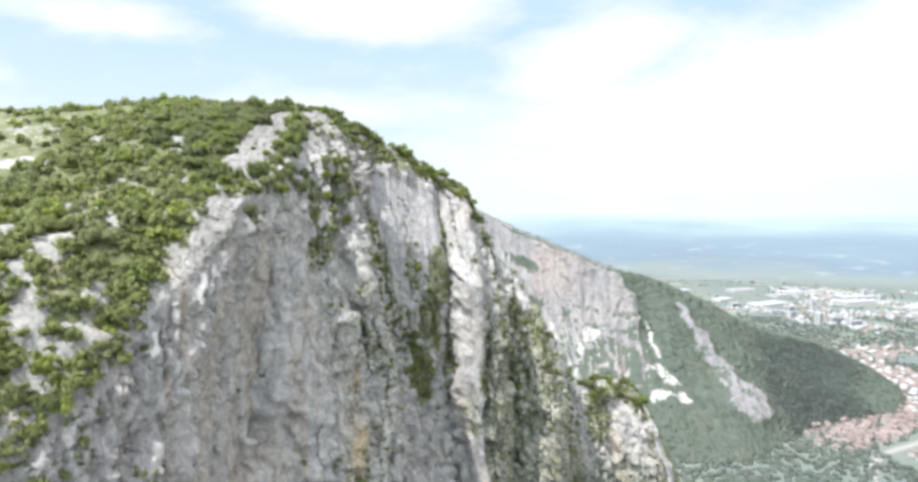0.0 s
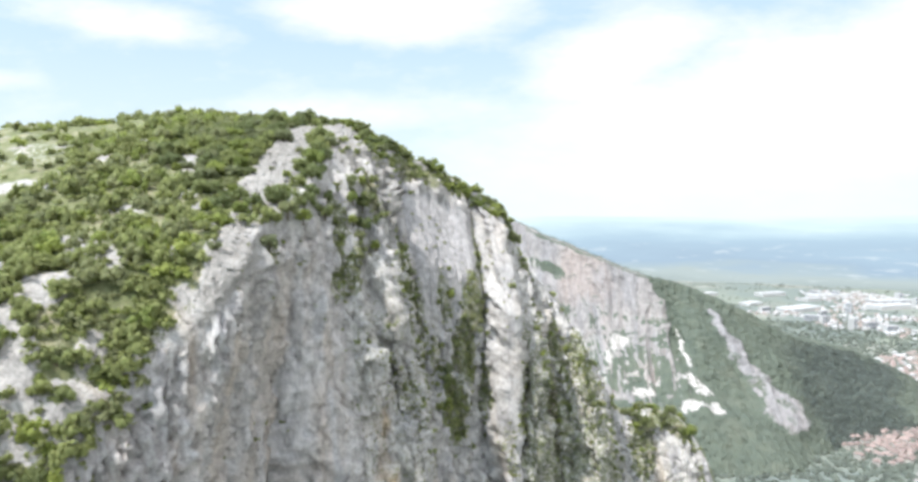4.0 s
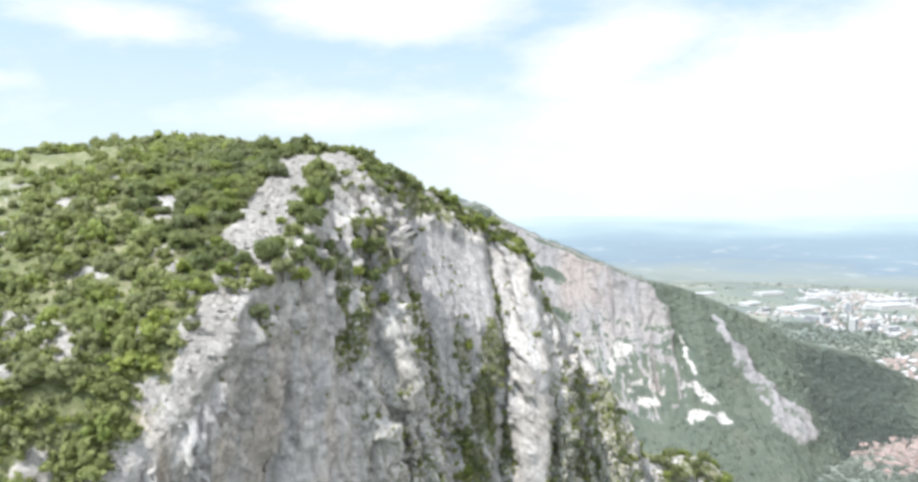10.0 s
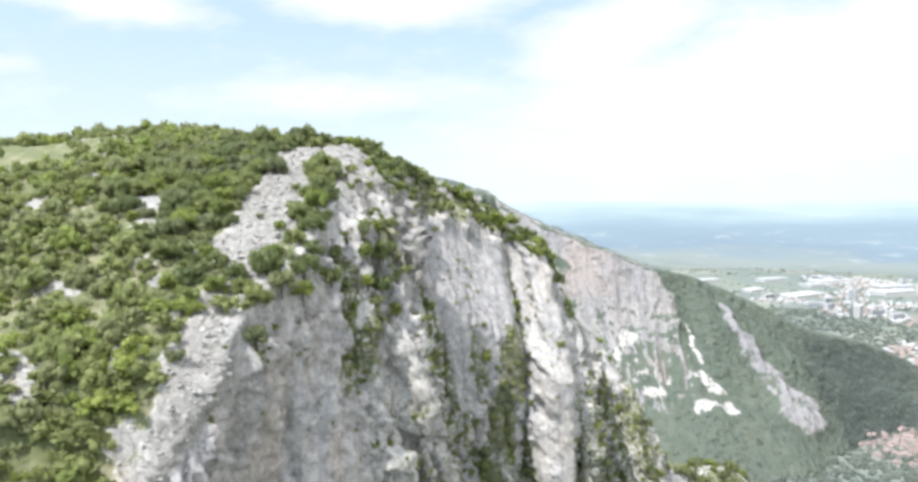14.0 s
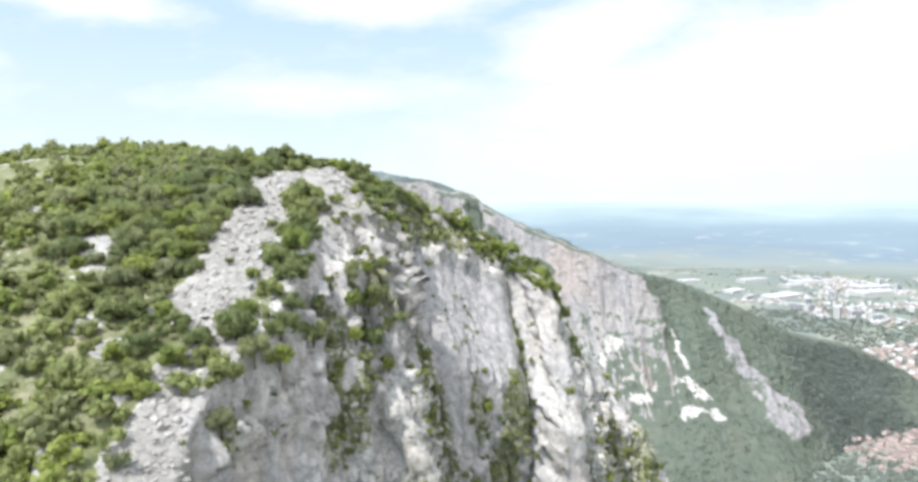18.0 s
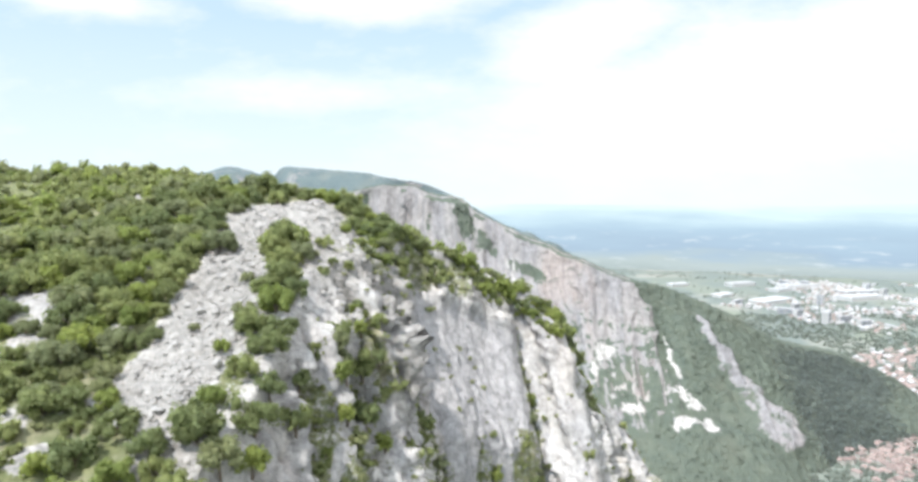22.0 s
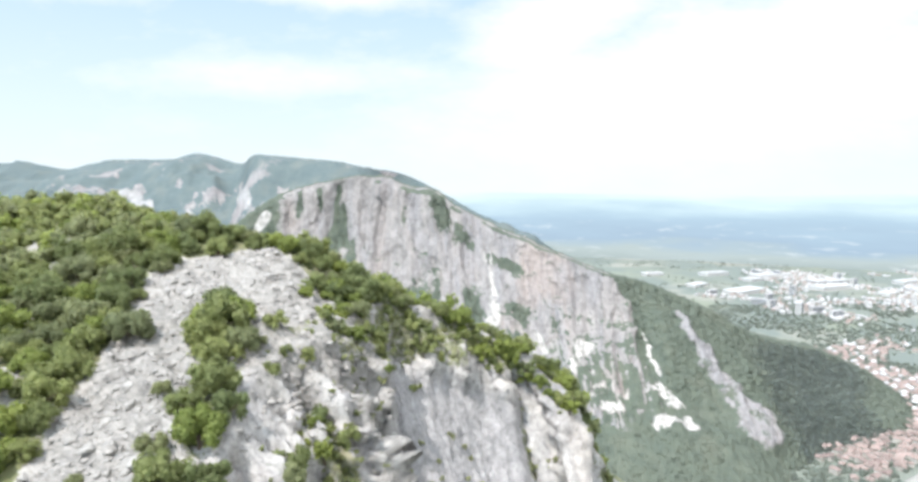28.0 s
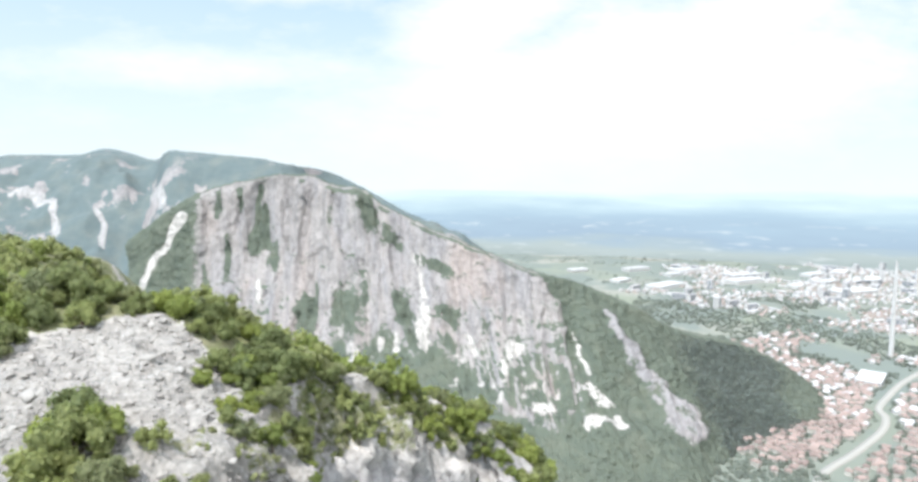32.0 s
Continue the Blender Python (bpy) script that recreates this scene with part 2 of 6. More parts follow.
def mountain_material(name, unit, grey, pale, dark, ochre, greens, soil, bump_m, white, stained, contrast, rusty=None):
    """Limestone with streaks and fractures; the vertex layers veg, pale and warm lay grass, fresh white rock and rust on it.
    unit: the size of the fine grain in metres."""
    m, n, l, p = nodes_of(name)
    flat = coords(n, l)
    sp = n.new("ShaderNodeSeparateXYZ")
    l.new(flat, sp.inputs[0])
    cb = n.new("ShaderNodeCombineXYZ")
    l.new(attr(n, "arc"), cb.inputs[0]); l.new(sp.outputs[2], cb.inputs[2])
    tm = n.new("ShaderNodeMapping")
    tm.inputs["Scale"].default_value = (1, 1, 0.10)
    l.new(cb.outputs[0], tm.inputs["Vector"])
    tall = tm.outputs[0]
    grain = noise_node(n, l, flat, 0.9 / unit, 8, 0.68)
    streak = noise_node(n, l, tall, 0.3 / unit, 7, 0.58, 0.4)
    patch = noise_node(n, l, flat, 0.09 / unit, 5, 0.6)
    rock = mixc(n, l, ramp(n, l, streak, [(0.38, 0), (0.56, 1)]), dark, grey)
    rock = mixc(n, l, ramp(n, l, patch, [(0.46, 0), (0.62, 0.75)]), rock, pale)
    rock = mixc(n, l, ramp(n, l, noise_node(n, l, tall, 0.12 / unit, 5, 0.6), [(0.56, 0), (0.74, 0.6)]), rock, ochre)
    rock = mixc(n, l, attr(n, "warm"), rock, ochre)
    fresh = mixc(n, l, ramp(n, l, grain, [(0.3, 0), (0.62, 1)]), tuple(c * 0.6 for c in white), white)
    if rusty:
        # brown and blue-grey water streaks side by side, with fine pale drip lines
        seep = noise_node(n, l, tall, 0.16 / unit, 4, 0.55, 0.3)
        stained = mixc(n, l, ramp(n, l, seep, [(0.42, 0), (0.58, 1)]), stained, rusty)
        stained = mixc(n, l, ramp(n, l, noise_node(n, l, tall, 0.75 / unit, 4, 0.6, 0.2), [(0.54, 0), (0.70, 0.7)]), stained, pale)
    rock = mixc(n, l, mixc(n, l, 1.0, attr(n, "stain"), ramp(n, l, noise_node(n, l, tall, 0.2 / unit, 6, 0.6, 0.3), [(0.36, 0.35), (0.6, 1.0)]), "MULTIPLY"), rock, stained)
    rock = mixc(n, l, attr(n, "grey"), rock, mixc(n, l, ramp(n, l, grain, [(0.32, 0), (0.6, 1)]), tuple(c * 0.68 for c in dark), dark))
    rock = mixc(n, l, attr(n, "pale"), rock, fresh)
    # dark joints and solution holes
    v = n.new("ShaderNodeTexVoronoi")
    v.feature = "DISTANCE_TO_EDGE"
    v.inputs["Scale"].default_value = 0.55 / unit
    wn = n.new("ShaderNodeTexNoise")
    wn.inputs["Scale"].default_value, wn.inputs["Detail"].default_value = 0.35 / unit, 5.0
    l.new(flat, wn.inputs["Vector"])
    off = n.new("ShaderNodeVectorMath"); off.operation = "MULTIPLY_ADD"
    off.inputs[1].default_value = (5.0 * unit,) * 3
    l.new(wn.outputs["Color"], off.inputs[0]); l.new(flat, off.inputs[2])
    l.new(off.outputs[0], v.inputs["Vector"])
    crack = ramp(n, l, v.outputs["Distance"], [(0.0, 0.45), (0.07, 1.0)])
    rock = mixc(n, l, 0.42, rock, crack, "MULTIPLY")
    rock = mixc(n, l, ramp(n, l, grain, [(0.28, 0.55), (0.45, 0.0)]), rock, dark)
    # upright joints that split the wall into columns
    jm = n.new("ShaderNodeMapping")
    jm.inputs["Scale"].default_value = (1, 1, 0.22)
    l.new(cb.outputs[0], jm.inputs["Vector"])
    jo = n.new("ShaderNodeVectorMath"); jo.operation = "MULTIPLY_ADD"
    jo.inputs[1].default_value = (3.0 * unit,) * 3
    l.new(wn.outputs["Color"], jo.inputs[0]); l.new(jm.outputs[0], jo.inputs[2])
    jv = n.new("ShaderNodeTexVoronoi")
    jv.feature = "DISTANCE_TO_EDGE"
    jv.inputs["Scale"].default_value = 0.30 / unit
    l.new(jo.outputs[0], jv.inputs["Vector"])
    rock = mixc(n, l, 0.5, rock, ramp(n, l, jv.outputs["Distance"], [(0.0, 0.5), (0.05, 0.9), (0.14, 1.0)]), "MULTIPLY")
    mottle = ramp(n, l, noise_node(n, l, coords(n, l, (1, 1, 0.55)), 1.1 / unit, 9, 0.78, 0.4), [(0.36, 0.5), (0.5, 1.0), (0.64, 1.3)])
    rock = mixc(n, l, contrast, rock, mottle, "MULTIPLY")
    ground = mixc(n, l, ramp(n, l, noise_node(n, l, flat, 0.5 / unit, 7, 0.6), [(0.35, 0), (0.65, 1)]), greens[0], greens[1])
    ground = mixc(n, l, ramp(n, l, noise_node(n, l, flat, 0.16 / unit, 6, 0.6), [(0.5, 0), (0.68, 0.8)]), ground, soil)
    veg = n.new("ShaderNodeMath"); veg.operation = "ADD"
    wob = n.new("ShaderNodeMath"); wob.operation = "MULTIPLY_ADD"; wob.inputs[1].default_value, wob.inputs[2].default_value = 1.5, -0.75
    l.new(noise_node(n, l, flat, 1.1 / unit, 9, 0.75), wob.inputs[0])
    l.new(attr(n, "veg"), veg.inputs[0]); l.new(wob.outputs[0], veg.inputs[1])
    cover = ramp(n, l, veg.outputs[0], [(0.42, 0), (0.58, 1)])
    l.new(mixc(n, l, cover, rock, ground), p.inputs["Base Color"])
    p.inputs["Roughness"].default_value = 0.92
    p.inputs["Specular IOR Level"].default_value = 0.25
    h = mixc(n, l, 0.5, grain, v.outputs["Distance"], "ADD")
    nb = bump(n, l, jv.outputs["Distance"], 0.7, bump_m * 2.5, bump(n, l, streak, 0.8, bump_m * 2.0))
    l.new(bump(n, l, h, 0.9, bump_m, nb), p.inputs["Normal"])
    return m


GREY, PALE, DARK, OCHRE = (0.50, 0.48, 0.473), (0.53, 0.507, 0.488), (0.385, 0.372, 0.382), (0.56, 0.43, 0.305)
M_near = mountain_material("limestone", 1.0, GREY, PALE, DARK, OCHRE, ((0.105, 0.122, 0.055), (0.185, 0.192, 0.10)), (0.32, 0.29, 0.21), 0.45, (0.375, 0.356, 0.34), (0.51, 0.50, 0.515), 0.5, (0.51, 0.45, 0.41))
# distance haze put into the far mountain's greens, soil and low-contrast rock
HAZED_GREENS, HAZED_SOIL = ((0.084, 0.101, 0.084), (0.099, 0.116, 0.091)), (0.122, 0.134, 0.106)
M_far = mountain_material("hazed_far_limestone", 7.0, (0.27, 0.252, 0.25), (0.292, 0.272, 0.267), (0.225, 0.219, 0.228), (0.318, 0.264, 0.245), HAZED_GREENS, HAZED_SOIL, 2.0, (0.50, 0.48, 0.46), (0.245, 0.238, 0.25), 0.32)
# blue air haze painted into the greens and rock of the hills behind
M_hills = mountain_material("hazed_hill_limestone", 9.0, (0.25, 0.238, 0.243), (0.29, 0.275, 0.275), (0.21, 0.205, 0.215), (0.32, 0.28, 0.28), ((0.092, 0.12, 0.128), (0.108, 0.136, 0.139)), (0.136, 0.154, 0.148), 1.5, (0.38, 0.375, 0.38), (0.25, 0.25, 0.26), 0.4)


def foliage_material(name, dark, light):
    m, n, l, p = nodes_of(name)
    oi = n.new("ShaderNodeObjectInfo")
    geo = n.new("ShaderNodeNewGeometry")
    a = mixc(n, l, oi.outputs["Random"], dark, light)
    a = mixc(n, l, attr(n, "tone"), a, light)
    tint = ramp(n, l, geo.outputs["Random Per Island"], [(0.0, 0.85), (1.0, 1.4)])
    a = mixc(n, l, 1.0, a, tint, "MULTIPLY")
    l.new(a, p.inputs["Base Color"])
    p.inputs["Roughness"].default_value = 0.62
    p.inputs["Specular IOR Level"].default_value = 0.3
    tr = n.new("ShaderNodeBsdfTranslucent")
    l.new(a, tr.inputs["Color"])
    mx = n.new("ShaderNodeMixShader")
    mx.inputs[0].default_value = 0.58
    l.new(p.outputs[0], mx.inputs[1]); l.new(tr.outputs[0], mx.inputs[2])
    l.new(mx.outputs[0], n["Material Output"].inputs["Surface"])
    return m


M_leaf = foliage_material("oak_foliage", (0.174, 0.206, 0.095), (0.262, 0.287, 0.118))
M_leaf_bright = foliage_material("bright_foliage", (0.198, 0.242, 0.078), (0.29, 0.328, 0.097))
M_leaf_grey = foliage_material("grey_foliage", (0.19, 0.212, 0.116), (0.264, 0.28, 0.143))
# leaf colours of the distance, greyed and paled to hold its haze
M_forest = foliage_material("hazed_far_foliage", (0.115, 0.138, 0.112), (0.138, 0.16, 0.124))
M_town_leaf = foliage_material("hazed_town_foliage", (0.175, 0.202, 0.18), (0.2, 0.225, 0.192))
M_hollow_leaf = foliage_material("hazed_hollow_foliage", (0.182, 0.212, 0.205), (0.192, 0.222, 0.21))


def plain_material(name, base, var=0.25, scale=0.4, rough=0.85):
    m, n, l, p = nodes_of(name)
    oi = n.new("ShaderNodeObjectInfo")
    lo, hi = tuple(c * (1 - var) for c in base), tuple(min(0.85, c * (1 + var)) for c in base)
    a = mixc(n, l, oi.outputs["Random"], lo, hi)
    a = mixc(n, l, ramp(n, l, noise_node(n, l, coords(n, l), scale, 5), [(0.35, 0.0), (0.7, 0.35)]), a, lo)
    a = mixc(n, l, attr(n, "tone"), a, hi)
    l.new(a, p.inputs["Base Color"])
    p.inputs["Roughness"].default_value = rough
    return m


M_bark = plain_material("bark", (0.13, 0.10, 0.075), 0.3, 3.0)
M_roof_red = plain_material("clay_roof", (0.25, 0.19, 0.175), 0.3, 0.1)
M_roof_grey = plain_material("sheet_roof", (0.43, 0.42, 0.43), 0.35, 0.05, 0.6)
M_wall_house = plain_material("rendered_wall", (0.42, 0.40, 0.37), 0.2, 0.1)
M_wall_white = plain_material("white_concrete", (0.42, 0.415, 0.415), 0.2, 0.05)
M_glass = plain_material("dark_window", (0.12, 0.14, 0.17), 0.2, 0.1, 0.25)
M_roof_white = plain_material("white_sheet_roof", (0.52, 0.52, 0.53), 0.15, 0.05, 0.6)
M_road = plain_material("pale_road", (0.34, 0.33, 0.31), 0.12, 0.02)


def stone_material():
    m, n, l, p = nodes_of("pale_boulder")
    oi = n.new("ShaderNodeObjectInfo")
    flat = coords(n, l)
    g = noise_node(n, l, flat, 1.3, 8, 0.65)
    a = mixc(n, l, ramp(n, l, g, [(0.3, 0), (0.65, 1)]), (0.225, 0.213, 0.202), (0.375, 0.356, 0.34))
    a = mixc(n, l, ramp(n, l, oi.outputs["Random"], [(0.0, 0.0), (1.0, 0.35)]), a, (0.375, 0.366, 0.36))
    l.new(a, p.inputs["Base Color"])
    p.inputs["Roughness"].default_value = 0.93
    l.new(bump(n, l, g, 0.9, 0.12), p.inputs["Normal"])
    return m


M_stone = stone_material()


def valley_material():
    m, n, l, p = nodes_of("hazed_valley_fields")
    flat = coords(n, l)
    v = n.new("ShaderNodeTexVoronoi")
    v.inputs["Scale"].default_value = 0.0042
    mp = n.new("ShaderNodeMapping"); mp.inputs["Scale"].default_value = (0.7, 1.6, 0.0); mp.inputs["Rotation"].default_value = (0, 0, 0.35)
    l.new(flat, mp.inputs["Vector"]); l.new(mp.outputs[0], v.inputs["Vector"])
    sp = n.new("ShaderNodeSeparateColor")
    l.new(v.outputs["Color"], sp.inputs[0])
    # field and wood colours greyed to include the haze over the plain
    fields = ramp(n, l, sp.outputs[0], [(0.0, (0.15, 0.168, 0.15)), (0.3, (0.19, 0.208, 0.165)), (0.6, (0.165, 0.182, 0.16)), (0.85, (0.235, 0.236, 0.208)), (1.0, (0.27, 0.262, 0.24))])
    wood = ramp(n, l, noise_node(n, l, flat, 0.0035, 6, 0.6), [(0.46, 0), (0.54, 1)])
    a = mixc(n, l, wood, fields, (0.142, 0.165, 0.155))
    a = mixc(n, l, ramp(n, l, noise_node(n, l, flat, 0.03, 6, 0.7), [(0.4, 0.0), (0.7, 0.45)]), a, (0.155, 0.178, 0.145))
    l.new(a, p.inputs["Base Color"])
    p.inputs["Roughness"].default_value = 0.95
    return m


M_valley = valley_material()


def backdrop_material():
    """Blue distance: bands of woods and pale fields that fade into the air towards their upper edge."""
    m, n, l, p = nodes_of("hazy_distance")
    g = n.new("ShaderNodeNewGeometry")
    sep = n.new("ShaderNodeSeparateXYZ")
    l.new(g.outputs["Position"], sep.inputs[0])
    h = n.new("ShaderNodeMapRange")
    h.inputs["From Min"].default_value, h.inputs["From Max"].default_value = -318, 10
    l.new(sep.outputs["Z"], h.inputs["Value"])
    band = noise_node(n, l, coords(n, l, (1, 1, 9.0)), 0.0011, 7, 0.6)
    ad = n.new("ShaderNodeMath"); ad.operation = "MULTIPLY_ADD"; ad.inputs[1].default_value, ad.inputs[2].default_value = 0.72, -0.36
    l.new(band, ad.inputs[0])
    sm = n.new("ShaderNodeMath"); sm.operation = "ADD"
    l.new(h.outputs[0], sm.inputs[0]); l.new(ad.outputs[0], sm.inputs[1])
    # painted air haze: colours turn blue, then pale upwards; the ring emits them
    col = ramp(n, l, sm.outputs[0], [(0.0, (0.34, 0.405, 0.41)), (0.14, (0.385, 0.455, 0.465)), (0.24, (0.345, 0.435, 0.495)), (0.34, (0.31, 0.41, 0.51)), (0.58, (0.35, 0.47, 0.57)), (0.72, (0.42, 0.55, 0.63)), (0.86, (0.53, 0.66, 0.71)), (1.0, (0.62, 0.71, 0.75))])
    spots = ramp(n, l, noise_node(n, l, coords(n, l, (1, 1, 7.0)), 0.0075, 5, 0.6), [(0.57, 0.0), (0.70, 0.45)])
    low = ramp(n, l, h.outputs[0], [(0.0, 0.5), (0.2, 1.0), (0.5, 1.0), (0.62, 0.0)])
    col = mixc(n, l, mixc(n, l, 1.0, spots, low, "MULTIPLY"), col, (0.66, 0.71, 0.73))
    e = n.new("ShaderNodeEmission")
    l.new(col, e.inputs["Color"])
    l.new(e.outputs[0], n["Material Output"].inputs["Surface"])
    return m


M_backdrop = backdrop_material()


# ------------------------------------------------------------------ helpers
def vnoise(p, seed=0):
    """Smooth value noise in -1..1 at the rows of p."""
    p = np.asarray(p, float)
    i = np.floor(p).astype(np.int64)
    f = p - i
    f = f * f * f * (f * (f * 6 - 15) + 10)
    out = np.zeros(len(p))
    for a in (0, 1):
        for b in (0, 1):
            for c in (0, 1):
                h = ((i[:, 0] + a) * 374761393 + (i[:, 1] + b) * 668265263 + (i[:, 2] + c) * 2147483647 + seed * 974634777) & 0xFFFFFFFF
                h = ((h ^ (h >> 13)) * 1274126177) & 0xFFFFFFFF
                h = (h ^ (h >> 16)) & 0xFFFF
                wgt = (f[:, 0] if a else 1 - f[:, 0]) * (f[:, 1] if b else 1 - f[:, 1]) * (f[:, 2] if c else 1 - f[:, 2])
                out += wgt * (h / 32767.5 - 1)
    return out


def blocks(p, seed=0):
    """A random level for each block of a warped lattice, -1..1: broken, angular rock."""
    q = p + np.c_[vnoise(p * 1.3, seed + 1), vnoise(p * 1.3, seed + 2), vnoise(p * 1.3, seed + 3)] * 0.55
    q = q + np.c_[0.37 * q[:, 2], 0.29 * q[:, 0], 0.33 * q[:, 1]]
    return vnoise(np.floor(q), seed)


def fbm(p, octaves=4, seed=0, gain=0.5):
    s, a, tot = np.zeros(len(p)), 1.0, 0.0
    for k in range(octaves):
        s += a * vnoise(p * (2.03 ** k) + 17.3 * k, seed + k)
        tot += a
        a *= gain
    return s / tot * 1.4


def ridged(p, octaves=3, seed=0):
    s, a = np.zeros(len(p)), 1.0
    for k in range(octaves):
        s += a * (1 - 2 * np.abs(vnoise(p * (2.1 ** k) + 9.1 * k, seed + k)))
        a *= 0.5
    return s / 1.75


def sstep(x, a=0.0, b=1.0):
    t = np.clip((np.asarray(x, float) - a) / (b - a), 0, 1)
    return t * t * (3 - 2 * t)


def spline(points, u):
    """A Catmull-Rom curve through the points, at the parameters u (0 .. n-1)."""
    p = np.array(points, float)
    p = np.vstack((2 * p[0] - p[1], p, 2 * p[-1] - p[-2]))
    i = np.clip(np.floor(u).astype(int), 0, len(p) - 4)
    t = (np.asarray(u) - i)[:, None]
    a, b, c, d = p[i], p[i + 1], p[i + 2], p[i + 3]
    return 0.5 * (2 * b + (c - a) * t + (2 * a - 5 * b + 4 * c - d) * t ** 2 + (3 * b - a - 3 * c + d) * t ** 3)


def table(u, pairs):
    return np.interp(u, [a for a, _ in pairs], [b for _, b in pairs])


def raw_mesh(name, verts, faces, material, smooth=False, layers=None):
    """A mesh from arrays: verts n x 3, faces m x k (all with k corners)."""
    verts, faces = np.asarray(verts, np.float32), np.asarray(faces, np.int32)
    me = bpy.data.meshes.new(name)
    k = faces.shape[1]
    me.vertices.add(len(verts)); me.vertices.foreach_set("co", verts.ravel())
    me.loops.add(faces.size); me.loops.foreach_set("vertex_index", faces.ravel())
    me.polygons.add(len(faces)); me.polygons.foreach_set("loop_start", np.arange(0, faces.size, k, dtype=np.int32))
    if smooth:
        me.polygons.foreach_set("use_smooth", np.ones(len(faces), bool))
    for key, values in (layers or {}).items():
        at = me.attributes.new(key, "FLOAT", "POINT")
        at.data.foreach_set("value", np.asarray(values, np.float32))
    me.materials.append(material)
    me.update(calc_edges=True)
    return me


def grid_faces(a, b):
    i = np.arange(a * b).reshape(a, b)
    return np.stack((i[:-1, :-1], i[1:, :-1], i[1:, 1:], i[:-1, 1:]), -1).reshape(-1, 4)


def grid_normals(g):
    du, dv = np.gradient(g, axis=0), np.gradient(g, axis=1)
    nn = np.cross(du, dv)
    return nn / np.maximum(np.linalg.norm(nn, axis=-1, keepdims=True), 1e-9)


def part(name, me, parent, label=""):
    ob = new(name, me)
    ob.parent = parent
    if label:
        ob["label"] = label
    return ob


def bm_mesh(name, bm, material):
    me = bpy.data.meshes.new(name)
    bm.to_mesh(me)
    bm.free()
    me.materials.append(material)
    return me


# ------------------------------------------------------------------ the near mountain
FLOOR = -318.0
RIM = [(-320, -120, -312), (-220, -40, -225), (-150, 30, -125), (-100, 80, -62), (-80, 108, -42), (-67, 128, -27), (-58, 142, -14),
       (-53, 148, -6), (-52, 163, 3), (-48, 178, 10), (-46, 192, 17), (-45, 205, 23), (-40, 215, 24), (-36, 228, 25), (-31, 238, 24),
       (-18, 247, 18.5), (-6, 250, 11), (0, 250.5, 6.5), (6, 252.5, -7), (13, 260, -16), (20, 268, -23), (32, 276, -45), (46, 284, -70),
       (60, 290, -70), (74, 289, -76), (88, 290, -108), (112, 308, -200), (150, 335, -312)]
OUTWARD = [(0, -45), (3, -35), (7, -22), (10, -22), (12, -35), (14, -58), (16, -74), (18, -70), (20, -62), (23, -65), (27, -60)]
LEAN = [(0, 1.0), (2, 0.6), (4, 0.2), (6, 0.05), (7, -0.02), (8, 0.03), (9, 0.12), (10, 0.23), (11, 0.36), (12, 0.44), (12.5, 0.38), (13, 0.42), (14, 0.55), (16, 0.58), (17.8, 0.55), (18.6, 0.3), (19.2, 0.25), (20.2, 0.7), (21, 0.5), (21.6, 0.2), (23, 0.3), (27, 0.5)]
KNEE = [(0, 1.0), (6, 0.8), (8, 0.6), (11.5, 0.5), (14, 0.15), (16, 0.0), (20, 0.15), (27, 0.4)]       # how much of the lean goes on below 33 m
BACK = [(0, 150), (3, 170), (7, 166), (11, 160), (13, 150), (15, 120), (17, 100), (20, 90), (27, 60)]
SHOULDER = [(0, 200), (3, 40), (6, 14), (7, 10), (10, 12), (12, 13), (14, 15), (16, 40), (20, 100), (27, 200)]
HEIGHT = [(-130, -318), (-40, -230), (30, -130), (60, -80), (85, -55), (105, -36), (118, -20), (128, -13), (139, -6.5), (150, 1), (165, 7), (180, 14),
          (196, 22), (208, 27), (220, 31), (231, 34.4), (240, 36.6), (250, 37.9), (261, 38.2), (300, 35.5), (345, 28), (420, 0), (600, -120), (800, -318)]
SIDEFALL = [(-220, 8), (-140, 2.2), (-112, 0.6), (-95, 0), (-61, 1.2), (-46, 2.0), (-39, 5), (-30, 11), (-18, 19), (-6, 28), (20, 46), (80, 105), (300, 300)]
STRIP = [(140, -54), (148, -54), (155, -57), (165, -56), (180, -58), (195, -57), (208, -54.5), (215, -54), (220, -54), (228, -51)]
STRIP_W = [(136, 0), (146, 3.6), (155, 4.2), (162, 2.6), (170, 1.2), (175, 4.0), (181, 6.2), (195, 6.2), (208, 5.6), (214, 7.5), (219, 11.0), (223, 10.5), (228, 9.0), (232, 5.5), (235, 0)]


def along(points, step, coarse, lo, hi):
    """Parameters along a curve at even steps, finer between lo and hi."""
    u = np.linspace(0, len(points) - 1, 6000)
    p = spline(points, u)
    ds = np.linalg.norm(np.diff(p, axis=0), axis=1) / np.where((u[1:] > lo) & (u[1:] < hi), step, coarse)
    s = np.r_[0, np.cumsum(ds)]
    return np.interp(np.arange(0, s[-1]), s, u)


def bell(u, c, w):
    return np.exp(-((u - c) / w) ** 2)


